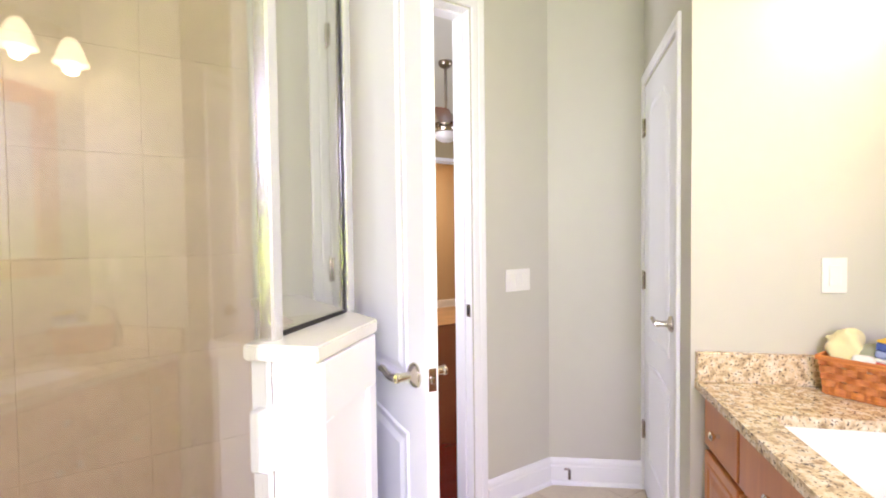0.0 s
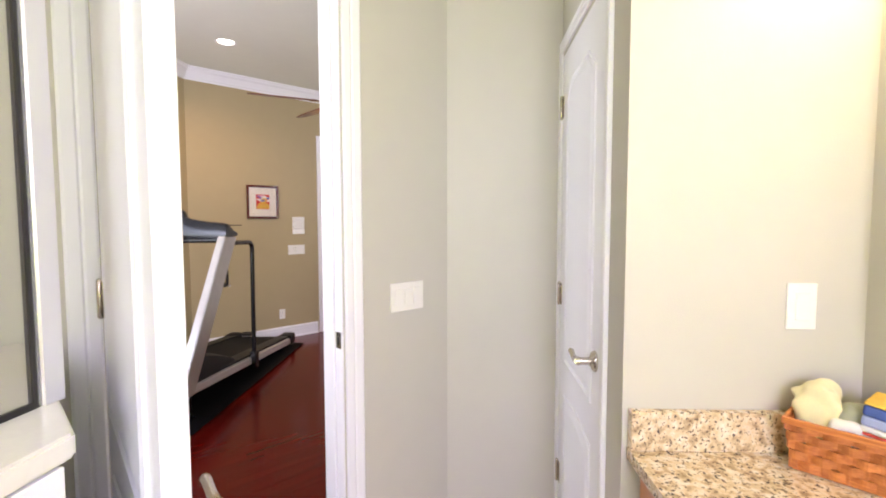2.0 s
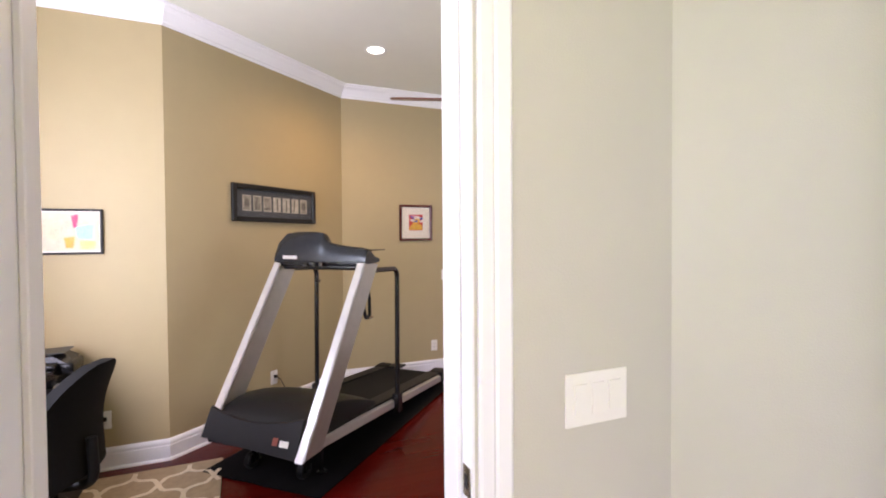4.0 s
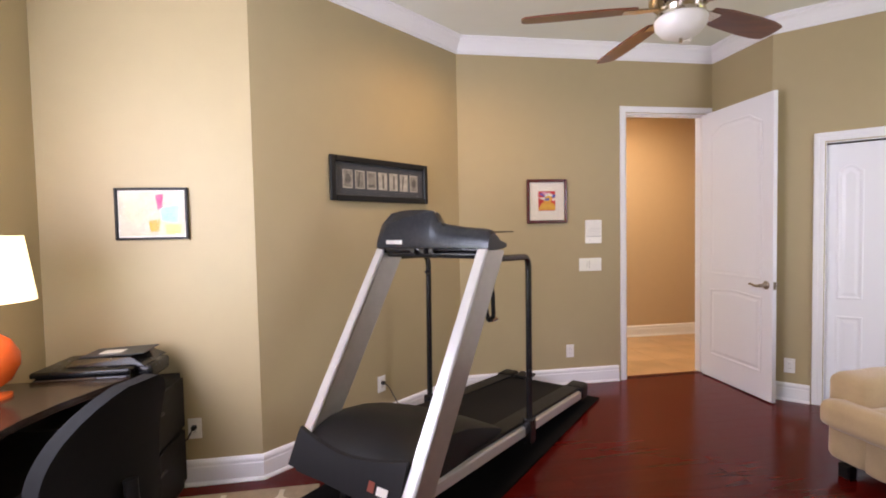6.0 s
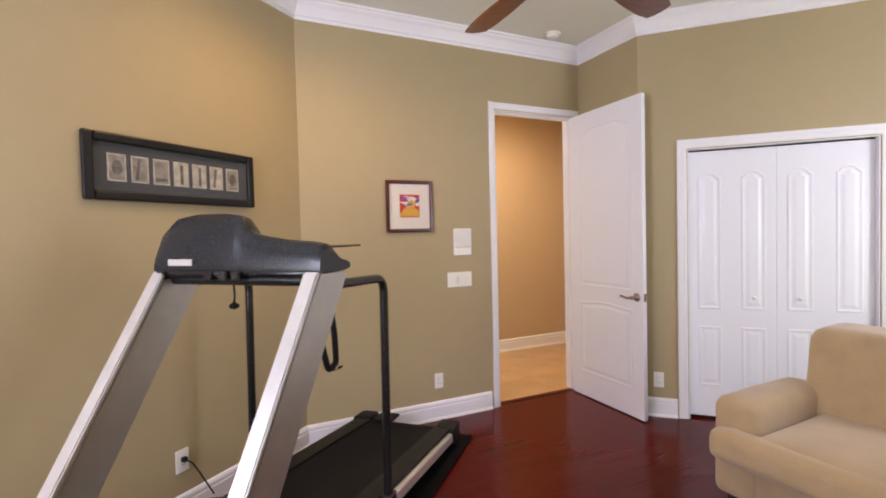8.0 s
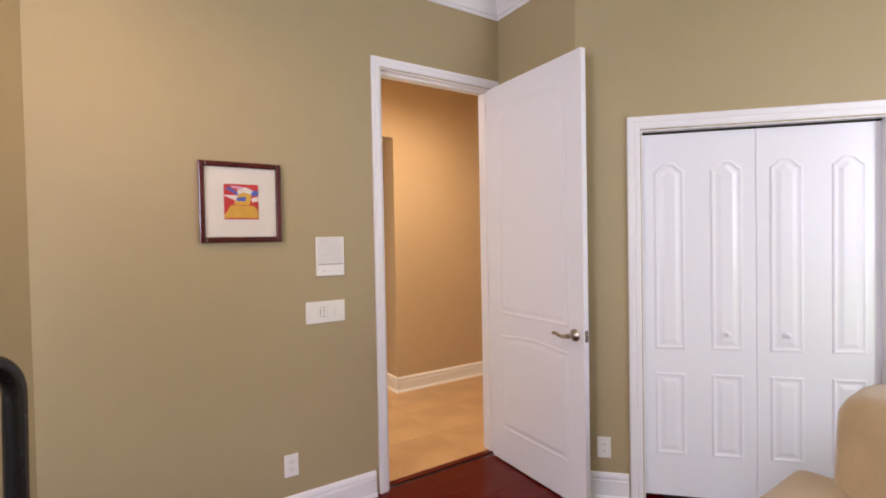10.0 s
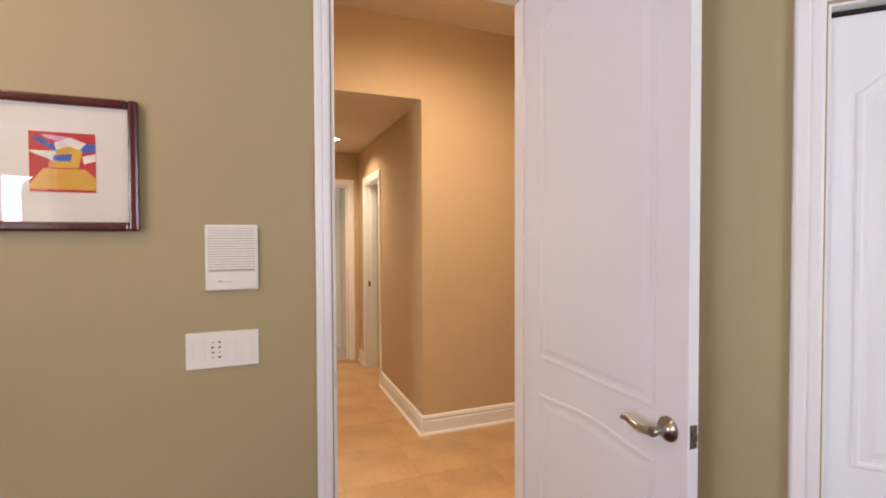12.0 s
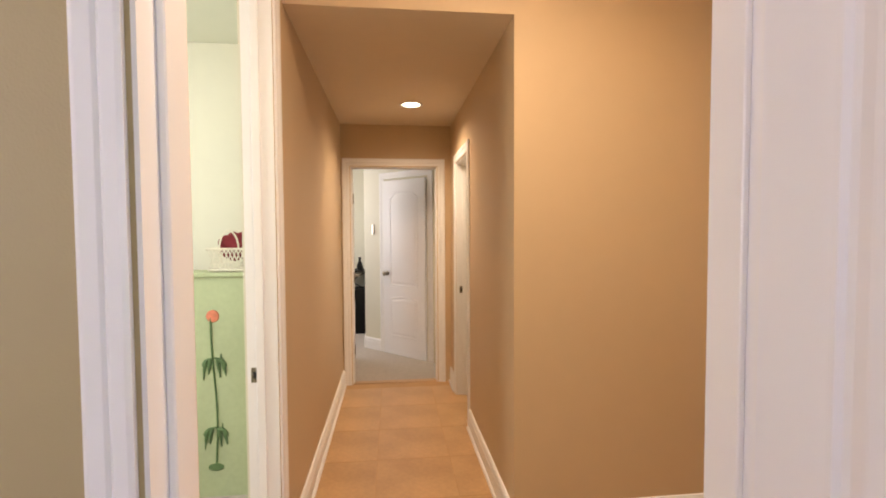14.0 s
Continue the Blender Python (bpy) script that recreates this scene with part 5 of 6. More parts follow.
dc = thing("drawer_cabinet", pose(0, 0, 0.012), "black two-drawer cabinet beside the wall", "cabinet")
part("body", boxed(-0.575, 0.085, 4.02, 4.735, 0.0, 0.645, 0.003), BLACKW, dc)
for z0, z1 in ((0.05, 0.33), (0.35, 0.62)):
    dr = part("drawer", boxed(0.085, 0.103, 4.035, 4.725, z0, z1, 0.003), BLACKW, dc)
    part("pull", boxed(0.103, 0.118, 4.31, 4.45, z1 - 0.10, z1 - 0.085, 0.004), plain("black_pull", (0.012, 0.010, 0.010), 0.35), dr)
PRN = plain("printer_black", (0.006, 0.006, 0.007), 0.25, spec=0.3, vary=0.1)
PRG = plain("printer_grey", (0.016, 0.017, 0.02), 0.4, vary=0.1)
pr = thing("printer", pose(-0.205, 4.545, 0.657, 0, 0, 0), "black multifunction printer with its paper tray out", "printer")
bm = boxed(-0.22, 0.20, -0.16, 0.16, 0.0, 0.105, 0.018, 3)
part("housing", bm, PRN, pr, "", True)
part("front_panel", boxed(-0.21, 0.06, -0.172, -0.158, 0.045, 0.098, 0.006), PRG, pr, "glossy grey control panel")
part("lid", boxed(-0.225, 0.205, -0.165, 0.165, 0.106, 0.134, 0.010, 3), PRN, pr, "", True)
bm = bmesh.new()
loft(bm, [[(-0.12, -0.09, 0.135), (0.24, -0.10, 0.125), (0.24, 0.15, 0.125), (-0.12, 0.15, 0.135)], [(-0.08, -0.07, 0.166), (0.17, -0.08, 0.166), (0.17, 0.14, 0.166), (-0.08, 0.14, 0.166)]])
part("document_feeder", bm, PRN, pr)
bm = bmesh.new()
loft(bm, [[(-0.07, -0.06, 0.167), (0.22, -0.07, 0.177), (0.22, 0.12, 0.177), (-0.07, 0.12, 0.167)], [(-0.07, -0.06, 0.172), (0.22, -0.07, 0.182), (0.22, 0.12, 0.182), (-0.07, 0.12, 0.172)]])
part("feeder_tray", bm, PRG, pr)
part("feeder_slot", boxed(0.0, 0.10, -0.02, 0.05, 0.1745, 0.1790, 0.001), PLATE, pr, "pale opening in the feeder tray")
part("output_tray", boxed(0.19, 0.27, -0.10, 0.12, 0.055, 0.125, 0.018, 3), PRN, pr, "", True)
tagged(put(boxed(-0.04, 0.075, -0.06, 0.06, 0, 0.012, 0.002), "paper_stack", plain("white_paper", (0.8, 0.79, 0.76), 0.8)), "small stack of white paper on the desk", "paper").matrix_world = pose(0.03, 4.40, 0.6585, 0, 0, 12)
tl = thing("table_lamp", pose(-0.42, 4.15, 0.757), "table lamp with an orange ball base and lit cream shade", "lamp")
part("base", lathe(bmesh.new(), [(0, 0), (0.07, 0), (0.07, 0.012), (0.03, 0.02), (0.028, 0.04), (0.07, 0.07), (0.10, 0.13), (0.10, 0.18), (0.07, 0.24), (0.03, 0.27), (0.012, 0.29), (0.012, 0.42), (0, 0.42)], 28), plain("orange_ceramic", (0.62, 0.10, 0.015), 0.15, vary=0.08), tl, "glossy orange ball base", True)
bm = bmesh.new()
prof = [(0.165, 0.40), (0.130, 0.67), (0.127, 0.67), (0.162, 0.40)]
rings = [[bm.verts.new((r * math.cos(math.tau * k / 36), r * math.sin(math.tau * k / 36), z)) for k in range(36)] for r, z in prof]
for r0, r1 in zip(rings, rings[1:] + rings[:1]):
    for k in range(36):
        bm.faces.new((r0[k], r0[(k + 1) % 36], r1[(k + 1) % 36], r1[k]))
part("shade", bm, emit("lit_fabric_shade", (1.0, 0.80, 0.52), 1.6), tl, "lit cream fabric shade", True)

# task chair
CHB = plain("black_mesh_fabric", (0.006, 0.006, 0.0065), 0.85, spec=0.2, vary=0.2, scale=50, bump=0.5, bump_scale=500)
ch = thing("office_chair", pose(0.04, 3.70, 0.013, 0, 0, -18), "black office task chair with a curved back", "chair")
bm = bmesh.new()
rows = []
for j in range(25):
    t = j / 24
    z = 0.46 + 0.485 * t
    w = 0.225 * math.sqrt(max(0.02, 1 - (abs(t - 0.38) / 0.64) ** 2.2))
    back = 0.26 + 0.05 * math.sin(math.pi * t) * -1 + 0.085 * t
    row = []
    for i in range(9):
        y = -w + 2 * w * i / 8
        row.append((back - 0.25 * y * y / 0.23, y, z))
    row += [(p[0] + 0.055, p[1], p[2]) for p in reversed(row)]
    rows.append(row)
loft(bm, rows)
part("backrest", bm, CHB, ch, "", True)
bm = boxed(-0.25, 0.24, -0.25, 0.25, 0.40, 0.47, 0.03, 3)
part("seat", bm, CHB, ch, "", True)
bm = bmesh.new()
tube(bm, bend([(0.14, 0, 0.40), (0.34, 0, 0.42), (0.33, 0, 0.62)], 0.06), 0.022, 10)
part("back_stem", bm, BLACK, ch, "", True)
part("gas_column", lathe(bmesh.new(), [(0, 0.09), (0.028, 0.09), (0.028, 0.26), (0.018, 0.27), (0.018, 0.40), (0, 0.40)], 16), BLKSTEEL, ch, "", True)
for k in range(5):
    a = radians(72 * k + 20)
    leg = bmesh.new()
    tube(leg, [(0.02 * math.cos(a), 0.02 * math.sin(a), 0.11), (0.29 * math.cos(a), 0.29 * math.sin(a), 0.065)], [0.024, 0.016], 10)
    lg = part("leg", leg, BLACK, ch, "", True)
    part("castor", lathe(bmesh.new(), [(0, -0.02), (0.022, -0.02), (0.026, -0.012), (0.026, 0.012), (0.022, 0.02), (0, 0.02)], 14, pose(0.30 * math.cos(a), 0.30 * math.sin(a), 0.0265, 90, 0, 72 * k)), BLACK, lg, "", True)

# window over the desk with a shade box
win = setting("window_1", boxed(-0.662, -0.657, 2.24, 3.94, 0.75, 2.45), PANE, "clear bedroom window beside the desk", "window")
win.visible_shadow = False
for y in (2.24, 3.07, 3.90):
    part("window_frame", boxed(-0.665, -0.62, y - 0.0, y + 0.04, 0.75, 2.45), WHITE, win)
for z in (0.75, 2.41, 1.58):
    part("window_frame", boxed(-0.665, -0.62, 2.28, 3.90, z, z + 0.04), WHITE, win)
part("window_sill", boxed(-0.655, -0.55, 2.20, 3.98, 0.755, 0.785, 0.005), WHITE, win)
WEAVE = wood("woven_shade", (0.16, 0.12, 0.08), (0.32, 0.25, 0.17), 0.8, 1, 3.0)
vs = thing("woven_window_shade", pose(-0.56, 3.40, 2.34), "grey-brown woven shade folded up over the window", "window shade")
for i in range(5):
    part("shade_fold", boxed(-0.012 + 0.012 * (i % 2), 0.02 + 0.012 * (i % 2), -0.95, 0.95, 0.06 * i, 0.06 * i + 0.058, 0.01, 2), WEAVE, vs)
win2 = setting("window_2", boxed(4.64, 5.42, 2.028, 2.033, 0.45, 2.35), PANE, "clear bedroom window to the garden", "window")
win2.visible_shadow = False
for x in (4.64, 5.01, 5.38):
    part("window_frame", boxed(x, x + 0.04, 2.026, 2.07, 0.45, 2.35), WHITE, win2)
for z in (0.45, 1.40, 2.31):
    part("window_frame", boxed(4.68, 5.38, 2.026, 2.07, z, z + 0.04), WHITE, win2)

# armchair
CRM = plain("cream_microfibre", (0.475, 0.352, 0.192), 0.9, vary=0.09, scale=7, bump=0.5, bump_scale=260, sheen=0.4)


def cushion(x0, x1, y0, y1, z0, z1, r, puff=0.0, tilt=0.0):
    bm = bmesh.new()
    bmesh.ops.create_cube(bm, size=2)
    bmesh.ops.subdivide_edges(bm, edges=bm.edges, cuts=11, use_grid_fill=True)
    hx, hy, hz = (x1 - x0) / 2, (y1 - y0) / 2, (z1 - z0) / 2
    for v in bm.verts:
        p = Vector((v.co.x * hx, v.co.y * hy, v.co.z * hz))
        q = Vector([max(-h + r, min(h - r, c)) for c, h in zip(p, (hx, hy, hz))])
        d = p - q
        if d.length > 1e-6:
            p = q + d.normalized() * min(r, d.length * 1.0 if d.length < r else r)
        b = puff * (1 - v.co.x ** 2) * (1 - v.co.y ** 2)
        p.z += b if v.co.z > 0.9 else 0
        p += 0.004 * Vector((noise.noise(p * 7), noise.noise(p * 7 + Vector((9, 0, 0))), noise.noise(p * 7 + Vector((0, 9, 0)))))
        p = Vector((p.x + tilt * p.z, p.y, p.z))
        v.co = p + Vector(((x0 + x1) / 2, (y0 + y1) / 2, (z0 + z1) / 2))
    return bm


arm = thing("armchair", pose(4.06, 3.755, 0, 0, 0, 2), "cream microfibre armchair with rounded arms", "armchair")
part("seat_base", cushion(-0.36, 0.40, -0.30, 0.30, 0.07, 0.30, 0.03), CRM, arm, "", True)
bm = cushion(-0.44, 0.24, -0.285, 0.285, 0.285, 0.452, 0.05, 0.02)
lip = cushion(-0.475, -0.335, -0.465, 0.465, 0.287, 0.450, 0.055)
tmp = bpy.data.meshes.new("lip")
lip.to_mesh(tmp)
lip.free()
bm.from_mesh(tmp)
bpy.data.meshes.remove(tmp)
part("seat_cushion", bm, CRM, arm, "cream T-shaped seat cushion", True)
part("back", cushion(0.19, 0.54, -0.375, 0.375, 0.10, 0.885, 0.08, 0, 0.18), CRM, arm, "", True)
for sy in (-1, 1):
    y0, y1 = sorted((sy * 0.285, sy * 0.51))
    part("arm", cushion(-0.36, 0.34, y0, y1, 0.07, 0.572, 0.055, 0.012), CRM, arm, "", True)
    for x in (-0.33, 0.33):
        part("foot", boxed(x - 0.03, x + 0.03, sy * 0.40 - 0.03, sy * 0.40 + 0.03, 0, 0.075, 0.004), BLACKW, arm)

# ceiling fan
fan = thing("ceiling_fan", pose(2.555, 3.945, CEIL_Z), "five-blade ceiling fan with walnut blades and frosted light", "ceiling fan")
bm = bmesh.new()
lathe(bm, [(0, 0), (0.068, 0), (0.066, -0.03), (0.045, -0.055), (0.02, -0.065), (0, -0.065)], 28)
part("canopy", bm, BRONZE, fan, "", True)
part("down_rod", lathe(bmesh.new(), [(0, -0.06), (0.013, -0.06), (0.013, -0.475), (0.022, -0.480), (0.024, -0.515), (0, -0.515)], 14), BRONZE, fan, "", True)
part("motor", lathe(bmesh.new(), [(0, -0.495), (0.05, -0.500), (0.115, -0.525), (0.135, -0.555), (0.135, -0.600), (0.11, -0.630), (0.09, -0.640), (0.085, -0.660), (0.105, -0.667), (0.105, -0.680), (0, -0.680)], 32), NICKEL, fan, "brushed nickel motor", True)
part("light_bowl", lathe(bmesh.new(), [(0.10, -0.677), (0.112, -0.690), (0.108, -0.720), (0.085, -0.750), (0.05, -0.767), (0, -0.773)], 32), plain("frosted_glass", (0.86, 0.84, 0.80), 0.3, vary=0.02), fan, "frosted glass light bowl", True)
bm = bmesh.new()
tube(bm, [(0, 0, -0.771), (0, 0, -0.790)], 0.008, 8)
part("finial", bm, NICKEL, fan)
for k in range(5):
    m = pose(0, 0, 0, 0, 0, 89.5 + 72 * k)
    bm = bmesh.new()
    out = [(0.19, -0.045), (0.30, -0.062), (0.50, -0.070), (0.62, -0.068), (0.70, -0.055), (0.712, -0.02), (0.712, 0.02), (0.70, 0.055), (0.62, 0.068), (0.50, 0.070), (0.30, 0.062), (0.19, 0.045)]
    prism(bm, out, -0.004, 0.004, m @ pose(0, 0, -0.630, -11, 0, 0))
    bl = part("blade", bm, WALNUT, fan)
    bm = bmesh.new()
    prism(bm, [(0.09, -0.018), (0.19, -0.03), (0.25, -0.03), (0.25, 0.03), (0.19, 0.03), (0.09, 0.018)], -0.004, 0.003, m @ pose(0, 0, -0.635, -8, 0, 0))
    part("blade_iron", bm, NICKEL, bl)

sm = thing("smoke_detector", pose(3.895, 5.742, CEIL_Z), "white round smoke detector on the ceiling", "smoke detector")
part("base", lathe(bmesh.new(), [(0, 0), (0.062, 0), (0.062, -0.012), (0.055, -0.016), (0, -0.016)], 28), PLATE, sm, "", True)
part("cap", lathe(bmesh.new(), [(0, -0.015), (0.05, -0.016), (0.048, -0.032), (0.03, -0.042), (0, -0.044)], 28), PLATE, sm, "", True)


def downlight(x, y, z, colour, power, r=0.075):
    d = thing("downlight", pose(x, y, z), "round white recessed downlight, lit", "downlight", "recessed downlights")
    bm = bmesh.new()
    prof = [(r, 0.0), (r + 0.016, -0.002), (r + 0.014, -0.006), (r - 0.002, -0.005), (r - 0.008, 0.0)]
    rings = [[bm.verts.new((q * math.cos(math.tau * k / 32), q * math.sin(math.tau * k / 32), zz - 0.0005)) for k in range(32)] for q, zz in prof]
    for r0, r1 in zip(rings, rings[1:]):
        for k in range(32):
            bm.faces.new((r0[k], r0[(k + 1) % 32], r1[(k + 1) % 32], r1[k]))
    part("trim_ring", bm, WHITE, d, "", True)
    part("lamp_face", lathe(bmesh.new(), [(0, -0.001), (r - 0.006, -0.001), (r - 0.008, -0.0025), (0, -0.003)], 32), emit("lit_lamp_face", colour, power), d, "lit lamp face")


downlight(2.0, 4.96, CEIL_Z, (1.0, 0.90, 0.75), 9)
downlight(3.91, 9.07, 2.425, (1.0, 0.85, 0.62), 9)

# wall plates and pictures
NW = ((1.905, 5.953), (4.33, 5.953))
DG = ((0.495, 4.78), (1.905, 5.953))
LWL = ((-0.60, 4.78), (0.495, 4.78))
CLW = ((4.33, 5.29), (5.57, 4.05))
ws = plate("light_switch", wall_frame(*NW, 3.105 - 1.905, 1.077), 0.214, 0.116, "white four-gang plate with fan control and rockers", "switch", [(-0.069, 0.034, 0.067, PLATE), (0.023, 0.034, 0.067, PLATE), (0.069, 0.034, 0.067, PLATE)])
for i in range(4):
    for j in range(2):
        part("button", boxed(-0.034 + 0.020 * j, -0.026 + 0.020 * j, -0.008, -0.005, 0.022 - 0.016 * i, 0.027 - 0.016 * i, 0.001), SLOT if (i + j) % 3 else GREEN, ws)
ic = thing("intercom", wall_frame(*NW, 3.135 - 1.905, 1.373), "white wall intercom with a slatted speaker", "intercom")
part("case", boxed(-0.078, 0.078, -0.012, 0, -0.105, 0.105, 0.004, 2), PLATE, ic)
part("speaker_recess", boxed(-0.068, 0.068, -0.0128, -0.0115, -0.045, 0.095), plain("speaker_grey", (0.42, 0.41, 0.40), 0.6), ic)
for i in range(16):
    part("slat", boxed(-0.068, 0.068, -0.0145, -0.012, 0.0865 - 0.0083 * i, 0.0928 - 0.0083 * i, 0.0008), PLATE, ic)
part("control_strip", boxed(-0.03, 0.06, -0.014, -0.011, -0.078, -0.070, 0.001), PLATE, ic)
part("lettering", boxed(-0.042, 0.0, -0.0127, -0.0115, -0.079, -0.074), plain("grey_print", (0.45, 0.42, 0.40), 0.6), ic)
outlet(wall_frame(*NW, 2.905 - 1.905, 0.30), "white outlet plate low on the wall")
outlet(wall_frame(*CLW, 0.126, 0.281), "white outlet plate beside the closet")
o3 = outlet(wall_frame(*LWL, 0.60 + 0.135, 0.322), "white outlet with a black plug in it")
o4 = outlet(wall_frame(*DG, 0.912, 0.312), "white outlet with a treadmill plug in it")
for o in (o3, o4):
    bm = bmesh.new()
    box(bm, -0.013, 0.013, -0.035, -0.009, -0.002, 0.022, 0.004)
    tube(bm, bend([(0, -0.03, 0.008), (-0.012, -0.042, -0.01), (-0.03, -0.035, -0.05), (-0.09, -0.03, -0.06)] if o is o3 else [(0, -0.03, 0.008), (0.02, -0.05, -0.01), (0.05, -0.05, -0.06), (0.10, -0.10, -0.20)], 0.02), 0.004, 8)
    part("plug", bm, BLACK, o, "black power plug and cord", True)


def picture(name, m, w, h, rail, depth, frame_mat, label, mat_board, art, pane=None):
    """A framed picture: moulded rails, mat board, art pieces and glass; wall at y = 0."""
    p = thing(name, m, label, "picture")
    for x0, x1, z0, z1 in ((-w / 2, -w / 2 + rail, -h / 2, h / 2), (w / 2 - rail, w / 2, -h / 2, h / 2), (-w / 2 + rail, w / 2 - rail, h / 2 - rail, h / 2), (-w / 2 + rail, w / 2 - rail, -h / 2, -h / 2 + rail)):
        part("frame_rail", boxed(x0, x1, -depth, -0.002, z0, z1, min(rail, depth) * 0.3, 2), frame_mat, p)
    part("mat_board", boxed(-w / 2 + rail, w / 2 - rail, -0.010, -0.003, -h / 2 + rail, h / 2 - rail), mat_board, p)
    for (x0, x1, z0, z1, mat) in art:
        part("print", boxed(x0, x1, -0.0115, -0.0095, z0, z1), mat, p)
    g = part("picture_glass", boxed(-w / 2 + rail, w / 2 - rail, -0.0165, -0.0155, -h / 2 + rail, h / 2 - rail), pane or PICGLASS, p)
    g.visible_shadow = False
    return p


def paint(name, c):
    return plain(name, c, 0.7, vary=0.15, scale=25)


def blob(p, pts, y, mat):
    bm = bmesh.new()
    prism(bm, pts, 0, 0.0006, pose(0, y, 0, 90))
    part("painted_shape", bm, mat, p)


BOARD = plain("cream_mat_board", (0.80, 0.76, 0.68), 0.8, vary=0.02)
RED, BLUE, GOLD, PINK, SKIN = paint("print_red", (0.55, 0.03, 0.04)), paint("print_blue", (0.06, 0.13, 0.48)), paint("print_gold", (0.72, 0.42, 0.06)), paint("print_pink", (0.72, 0.40, 0.55)), paint("print_white", (0.82, 0.78, 0.72))
CHERRYF = wood("mahogany_frame", (0.045, 0.006, 0.006), (0.10, 0.016, 0.014), 0.22, 2, 1.0, 0.3)
sp = picture("framed_print", wall_frame(*NW, 2.697 - 1.905, 1.650), 0.374, 0.388, 0.027, 0.024, CHERRYF, "small colourful print in a mahogany frame", BOARD, [(-0.078, 0.078, -0.082, 0.088, RED)])
S = 0.156
for pts, mat in (
    ([(-0.5, -0.5), (0.5, -0.5), (0.5, -0.28), (0.34, -0.12), (-0.3, -0.12), (-0.5, -0.42)], GOLD),
    ([(-0.5, 0.18), (-0.1, 0.0), (-0.1, 0.2), (-0.5, 0.2)], SKIN),
    ([(-0.22, -0.1), (0.24, -0.1), (0.30, 0.22), (0.1, 0.30), (-0.16, 0.20)], GOLD),
    ([(-0.1, 0.22), (0.30, 0.18), (0.36, 0.36), (0.12, 0.46), (-0.12, 0.36)], SKIN),
    ([(-0.44, 0.40), (-0.08, 0.18), (-0.12, 0.30), (-0.36, 0.46)], BLUE),
    ([(0.20, 0.16), (0.5, 0.22), (0.5, 0.36), (0.36, 0.36)], BLUE),
    ([(-0.14, 0.02), (0.12, 0.02), (0.14, 0.16), (-0.14, 0.12)], BLUE),
    ([(-0.30, 0.5), (0.10, 0.46), (-0.05, 0.38), (-0.28, 0.44)], PINK),
    ([(0.32, -0.02), (0.5, 0.04), (0.5, 0.18), (0.30, 0.12)], SKIN),
):
    blob(sp, [(x * S, z * S + 0.003) for x, z in pts], -0.0118 - 0.0004 * random.random(), mat)
BLKF = wood("black_picture_frame", (0.005, 0.005, 0.005), (0.011, 0.010, 0.009), 0.4, 0, 1.0, 0.05, 0.0, 0.3)
SLATE = plain("slate_mat_board", (0.060, 0.068, 0.080), 0.7, vary=0.08)
PHOTO = plain("old_photo_print", (0.46, 0.44, 0.38), 0.5, vary=0.35, scale=28)
PHOTOM = plain("old_photo_grey", (0.27, 0.255, 0.22), 0.5, vary=0.45, scale=34)
PHOTOD = plain("old_photo_dark", (0.13, 0.12, 0.11), 0.5, vary=0.5, scale=30)
lpx = []
for i in range(7):
    x = -0.312 + 0.104 * i
    lpx.append((x - 0.041, x + 0.041, -0.062, 0.062, PHOTO))
lp = picture("framed_photo_row", wall_frame(*DG, 0.965, 1.771), 0.912, 0.300, 0.042, 0.030, BLKF, "long black frame with seven small grey photos", SLATE, lpx, LOWGLARE)
for i in range(7):
    x = -0.312 + 0.104 * i
    ring = [(x + 0.024 * math.cos(math.tau * k / 12), 0.034 * math.sin(math.tau * k / 12)) for k in range(12)]
    shapes = [ring, [(x - 0.025, -0.05), (x - 0.01, -0.05), (x + 0.005, 0.05), (x - 0.01, 0.05)], [(x - 0.03, -0.045), (x + 0.03, -0.045), (x + 0.03, -0.03), (x - 0.03, -0.03)], [(x - 0.006, -0.05), (x + 0.01, -0.05), (x + 0.01, 0.045), (x - 0.006, 0.045)]]
    if i in (0, 1, 2, 6):
        blob(lp, [(x - 0.034, -0.055), (x + 0.034, -0.055), (x + 0.034, 0.055), (x - 0.034, 0.055)], -0.0118, PHOTOM)
    blob(lp, shapes[[0, 1, 2, 3, 3, 1, 0][i]], -0.0126, PHOTOD)
ABG = paint("print_ivory", (0.62, 0.57, 0.42))
cp = picture("framed_watercolour", wall_frame(*LWL, 0.60 - 0.035, 1.535), 0.37, 0.285, 0.014, 0.024, BLKF, "bright watercolour print in a thin black frame", BOARD, [(-0.165, 0.165, -0.12, 0.12, ABG)], LOWGLARE)
for pts, mat in (([(0.02, 0.10), (0.06, 0.11), (0.05, 0.03), (0.03, 0.02)], paint("print_magenta", (0.55, 0.06, 0.18))), ([(0.04, 0.03), (0.14, 0.05), (0.13, -0.05), (0.05, -0.04)], paint("print_aqua", (0.35, 0.70, 0.66))), ([(-0.02, -0.04), (0.04, -0.03), (0.03, -0.10), (-0.01, -0.10)], GOLD), ([(-0.14, 0.06), (-0.03, 0.07), (-0.04, -0.05), (-0.13, -0.04)], paint("print_peach", (0.80, 0.58, 0.40))), ([(0.06, -0.06), (0.15, -0.06), (0.14, -0.11), (0.07, -0.11)], paint("print_lemon", (0.82, 0.66, 0.18)))):
    blob(cp, pts, -0.0118, mat)

# ---- floors and tiles, piece by piece ----


def inside(x, y, poly):
    r = False
    n = len(poly)
    for i in range(n):
        (x0, y0), (x1, y1) = poly[i], poly[(i + 1) % n]
        if (y0 > y) != (y1 > y) and x < (x1 - x0) * (y - y0) / (y1 - y0) + x0:
            r = not r
    return r


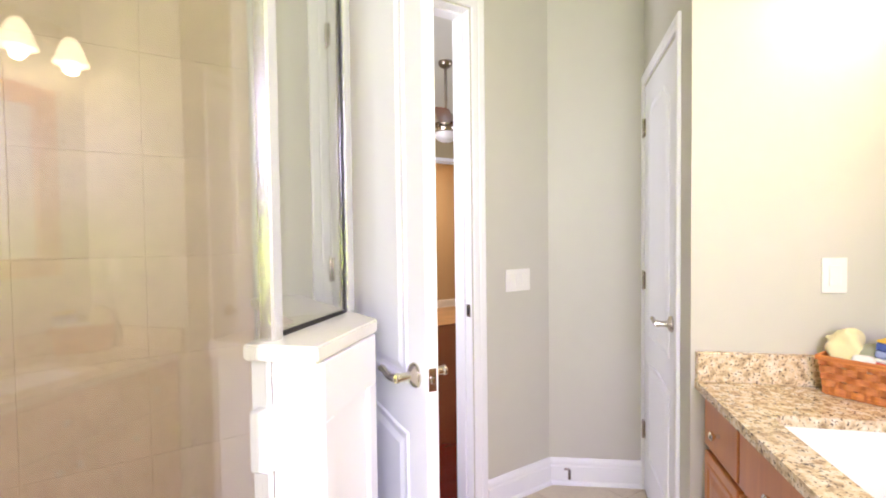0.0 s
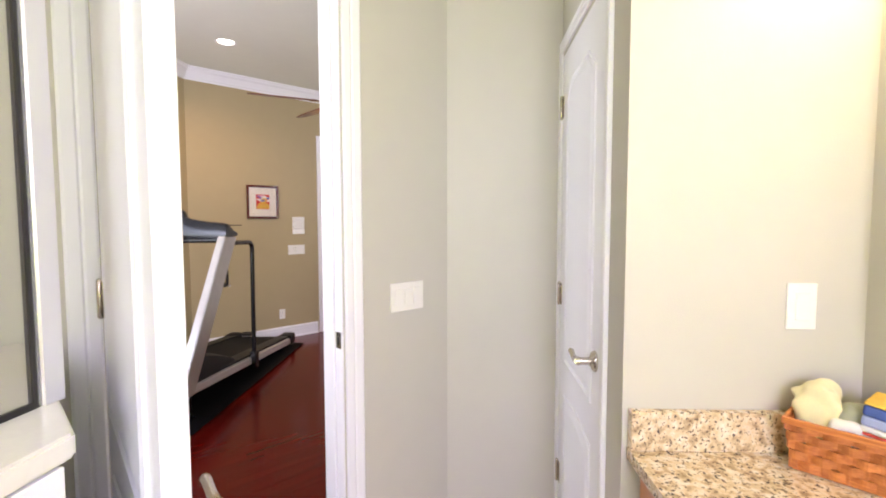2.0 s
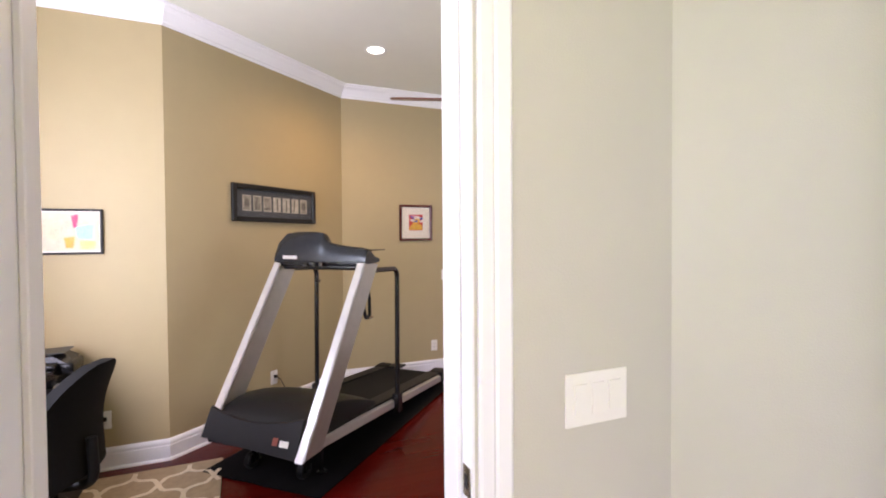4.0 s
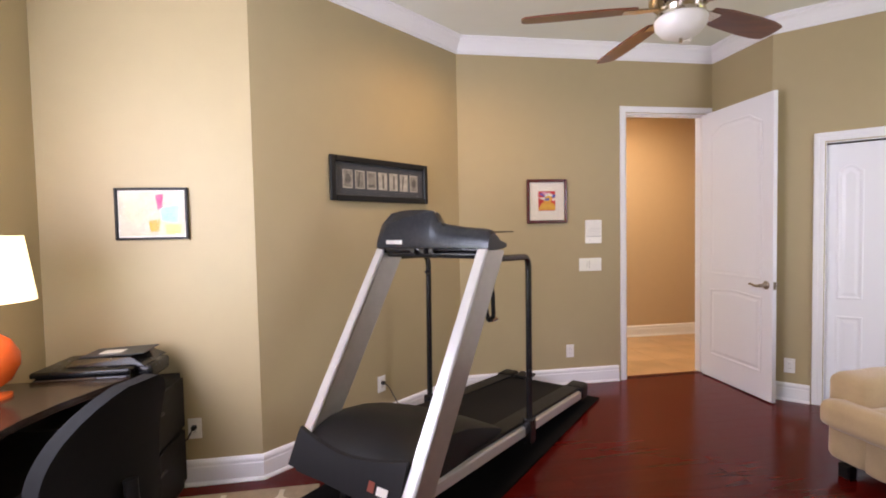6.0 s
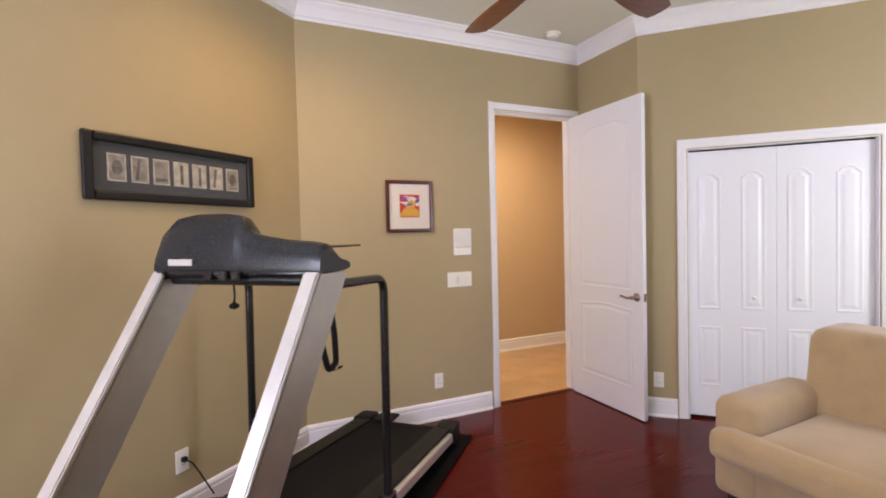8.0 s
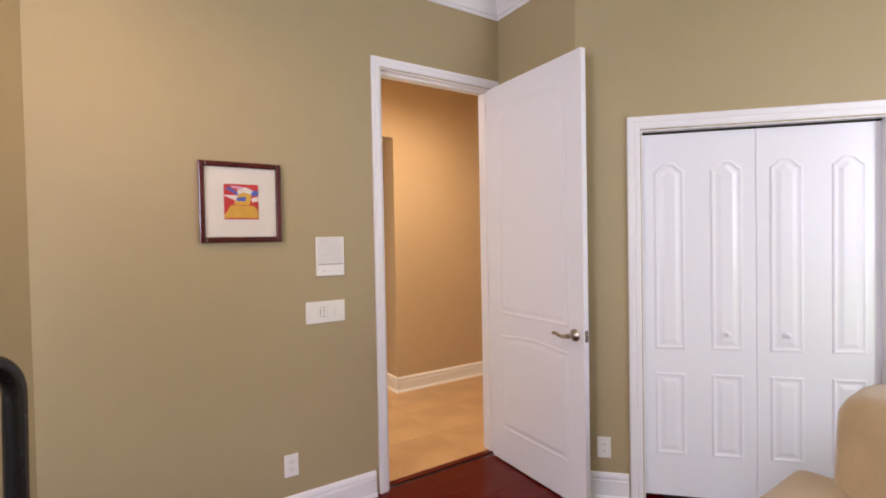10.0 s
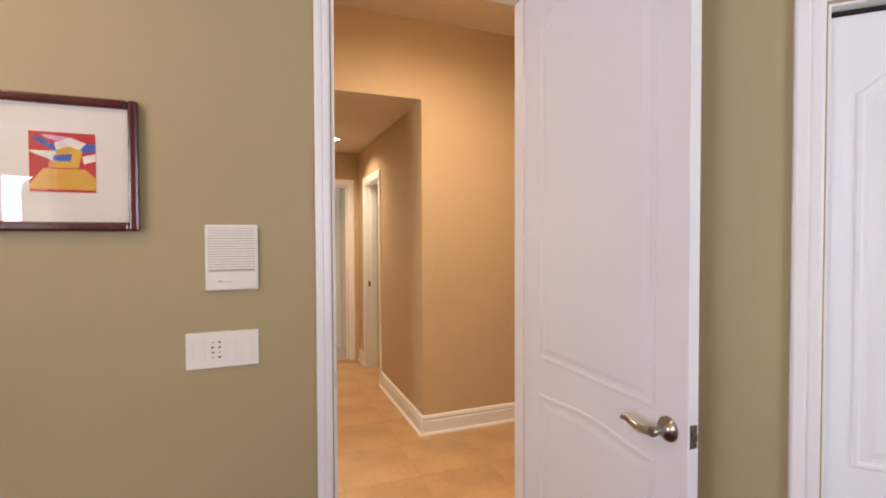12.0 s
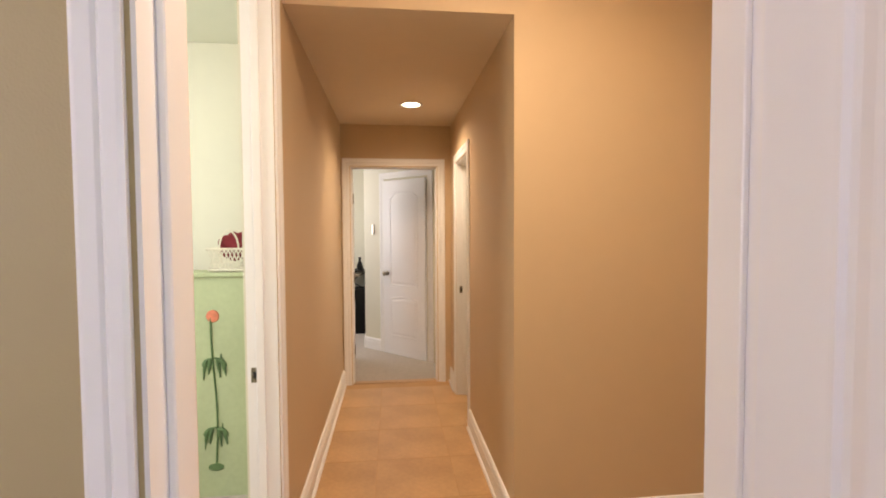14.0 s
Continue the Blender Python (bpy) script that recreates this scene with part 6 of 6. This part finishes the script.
def slab_mesh(name, w, d, h, mat):
    bm = boxed(-w / 2, w / 2, -d / 2, d / 2, -h, 0)
    top_edges = [e for e in bm.edges if all(v.co.z > -1e-5 for v in e.verts)]
    bmesh.ops.bevel(bm, geom=top_edges, offset=0.0006, segments=1, affect="EDGES")
    me = bpy.data.meshes.new(name)
    bm.to_mesh(me)
    bm.free()
    me.materials.append(mat)
    return me


floor_bed = bpy.data.objects["floor_bedroom_bed"]
bw = 0.127
lengths = [0.9, 1.2, 1.5]
meshes = {}
rnd = random.Random(4)
y = 2.028 + bw / 2


def row_span(y):
    """From where to where the wood floor runs at this depth of the room."""
    xs = [x / 100 for x in range(-70, 570) if any(inside(x / 100, y + e, BED) for e in (-0.06, 0.0, 0.06))]
    if y < 2.09:
        return BATH_DOOR[0] - 0.02, BATH_DOOR[1] + 0.02
    if y > 5.953:
        return BED_DOOR[0] - 0.02, BED_DOOR[1] + 0.02
    return min(xs) - 0.02, max(xs) + 0.03


while y < 6.02 - bw / 2 + 0.001:
    lo, hi = row_span(y)
    x = -0.62 - rnd.random() * 0.8
    while x < 5.7:
        q = rnd.choice(lengths)
        p0, p1 = max(x, lo), min(x + q, hi)
        if p1 - p0 > 0.02:
            key = round(p1 - p0, 3)
            if key not in meshes:
                meshes[key] = slab_mesh("floorboard", key - 0.0003, bw - 0.0003, 0.0042, CHERRY)
            ob = new("floorboard", meshes[key])
            ob.location = ((p0 + p1) / 2, y, 0.0002)
            ob.parent = floor_bed
        x += q
    y += bw


def tiles(bed, x0, x1, y0, y1, size, mat, z=0.0002, poly=None, name="floor_tile"):
    me = slab_mesh(name, size - 0.004, size - 0.004, 0.003, mat)
    nx, ny = int((x1 - x0) / size) + 1, int((y1 - y0) / size) + 1
    for i in range(nx):
        for j in range(ny):
            cx, cy = x0 + (i + 0.5) * size, y0 + (j + 0.5) * size
            if cx + size / 2 > x1 + size * 0.5 or cy > y1 + size / 2:
                continue
            if poly and not any(inside(cx + a * size * 0.4, cy + b * size * 0.4, poly) for a in (-1, 0, 1) for b in (-1, 0, 1)):
                continue
            ob = new(name, me)
            ob.location = (cx, cy, z)
            ob.parent = bed


tiles(bpy.data.objects["floor_hall_bed"], 3.19, 7.0, 6.024, 7.55, 0.457, TRAV)
tiles(bpy.data.objects["floor_hall_bed"], 3.19, 4.35, 6.024 + 4 * 0.457, 9.5, 0.457, TRAV)
tiles(bpy.data.objects["floor_bath_bed"], -1.55, 2.35, -1.35, 1.65, 0.33, TILEF, poly=BATH)
setting("threshold_bath", boxed(BATH_DOOR[0], BATH_DOOR[1], 1.965, 2.035, 0.0006, 0.008, 0.003), CHERRY, "dark wood threshold strip", "threshold")
setting("threshold_far", boxed(3.38, 4.17, 9.80, 9.875, 0.0008, 0.009, 0.003), TRAV, "travertine threshold strip", "threshold")
setting("threshold_hall", boxed(BED_DOOR[0], BED_DOOR[1], 5.985, 6.03, 0.0006, 0.006, 0.002), CHERRY, "dark wood threshold strip", "threshold")

# shower wall tiles
for wall, m, n in (("wall_bath_north", pose(-0.95, 1.9545, 0), 4), ("wall_shower_west", pose(-0.9495, 0.65, 0, 0, 0, 90), 4)):
    me = bpy.data.meshes.new("wall_tile")
    bm = boxed(0.0008, 0.3272, -0.008, 0.0, 0.0008, 0.3272, 0.001)
    bm.to_mesh(me)
    bm.free()
    me.materials.append(SHTILE)
    par = bpy.data.objects[wall]
    part("grout_bed", boxed(0, 0.328 * n, -0.0062, -0.0005, 0, 0.328 * 7, m=m), SHTILE, par)
    for i in range(n):
        for j in range(7):
            ob = new("wall_tile", me)
            ob.matrix_world = m @ pose(0.328 * i, 0, 0.328 * j)
            ob.parent = par
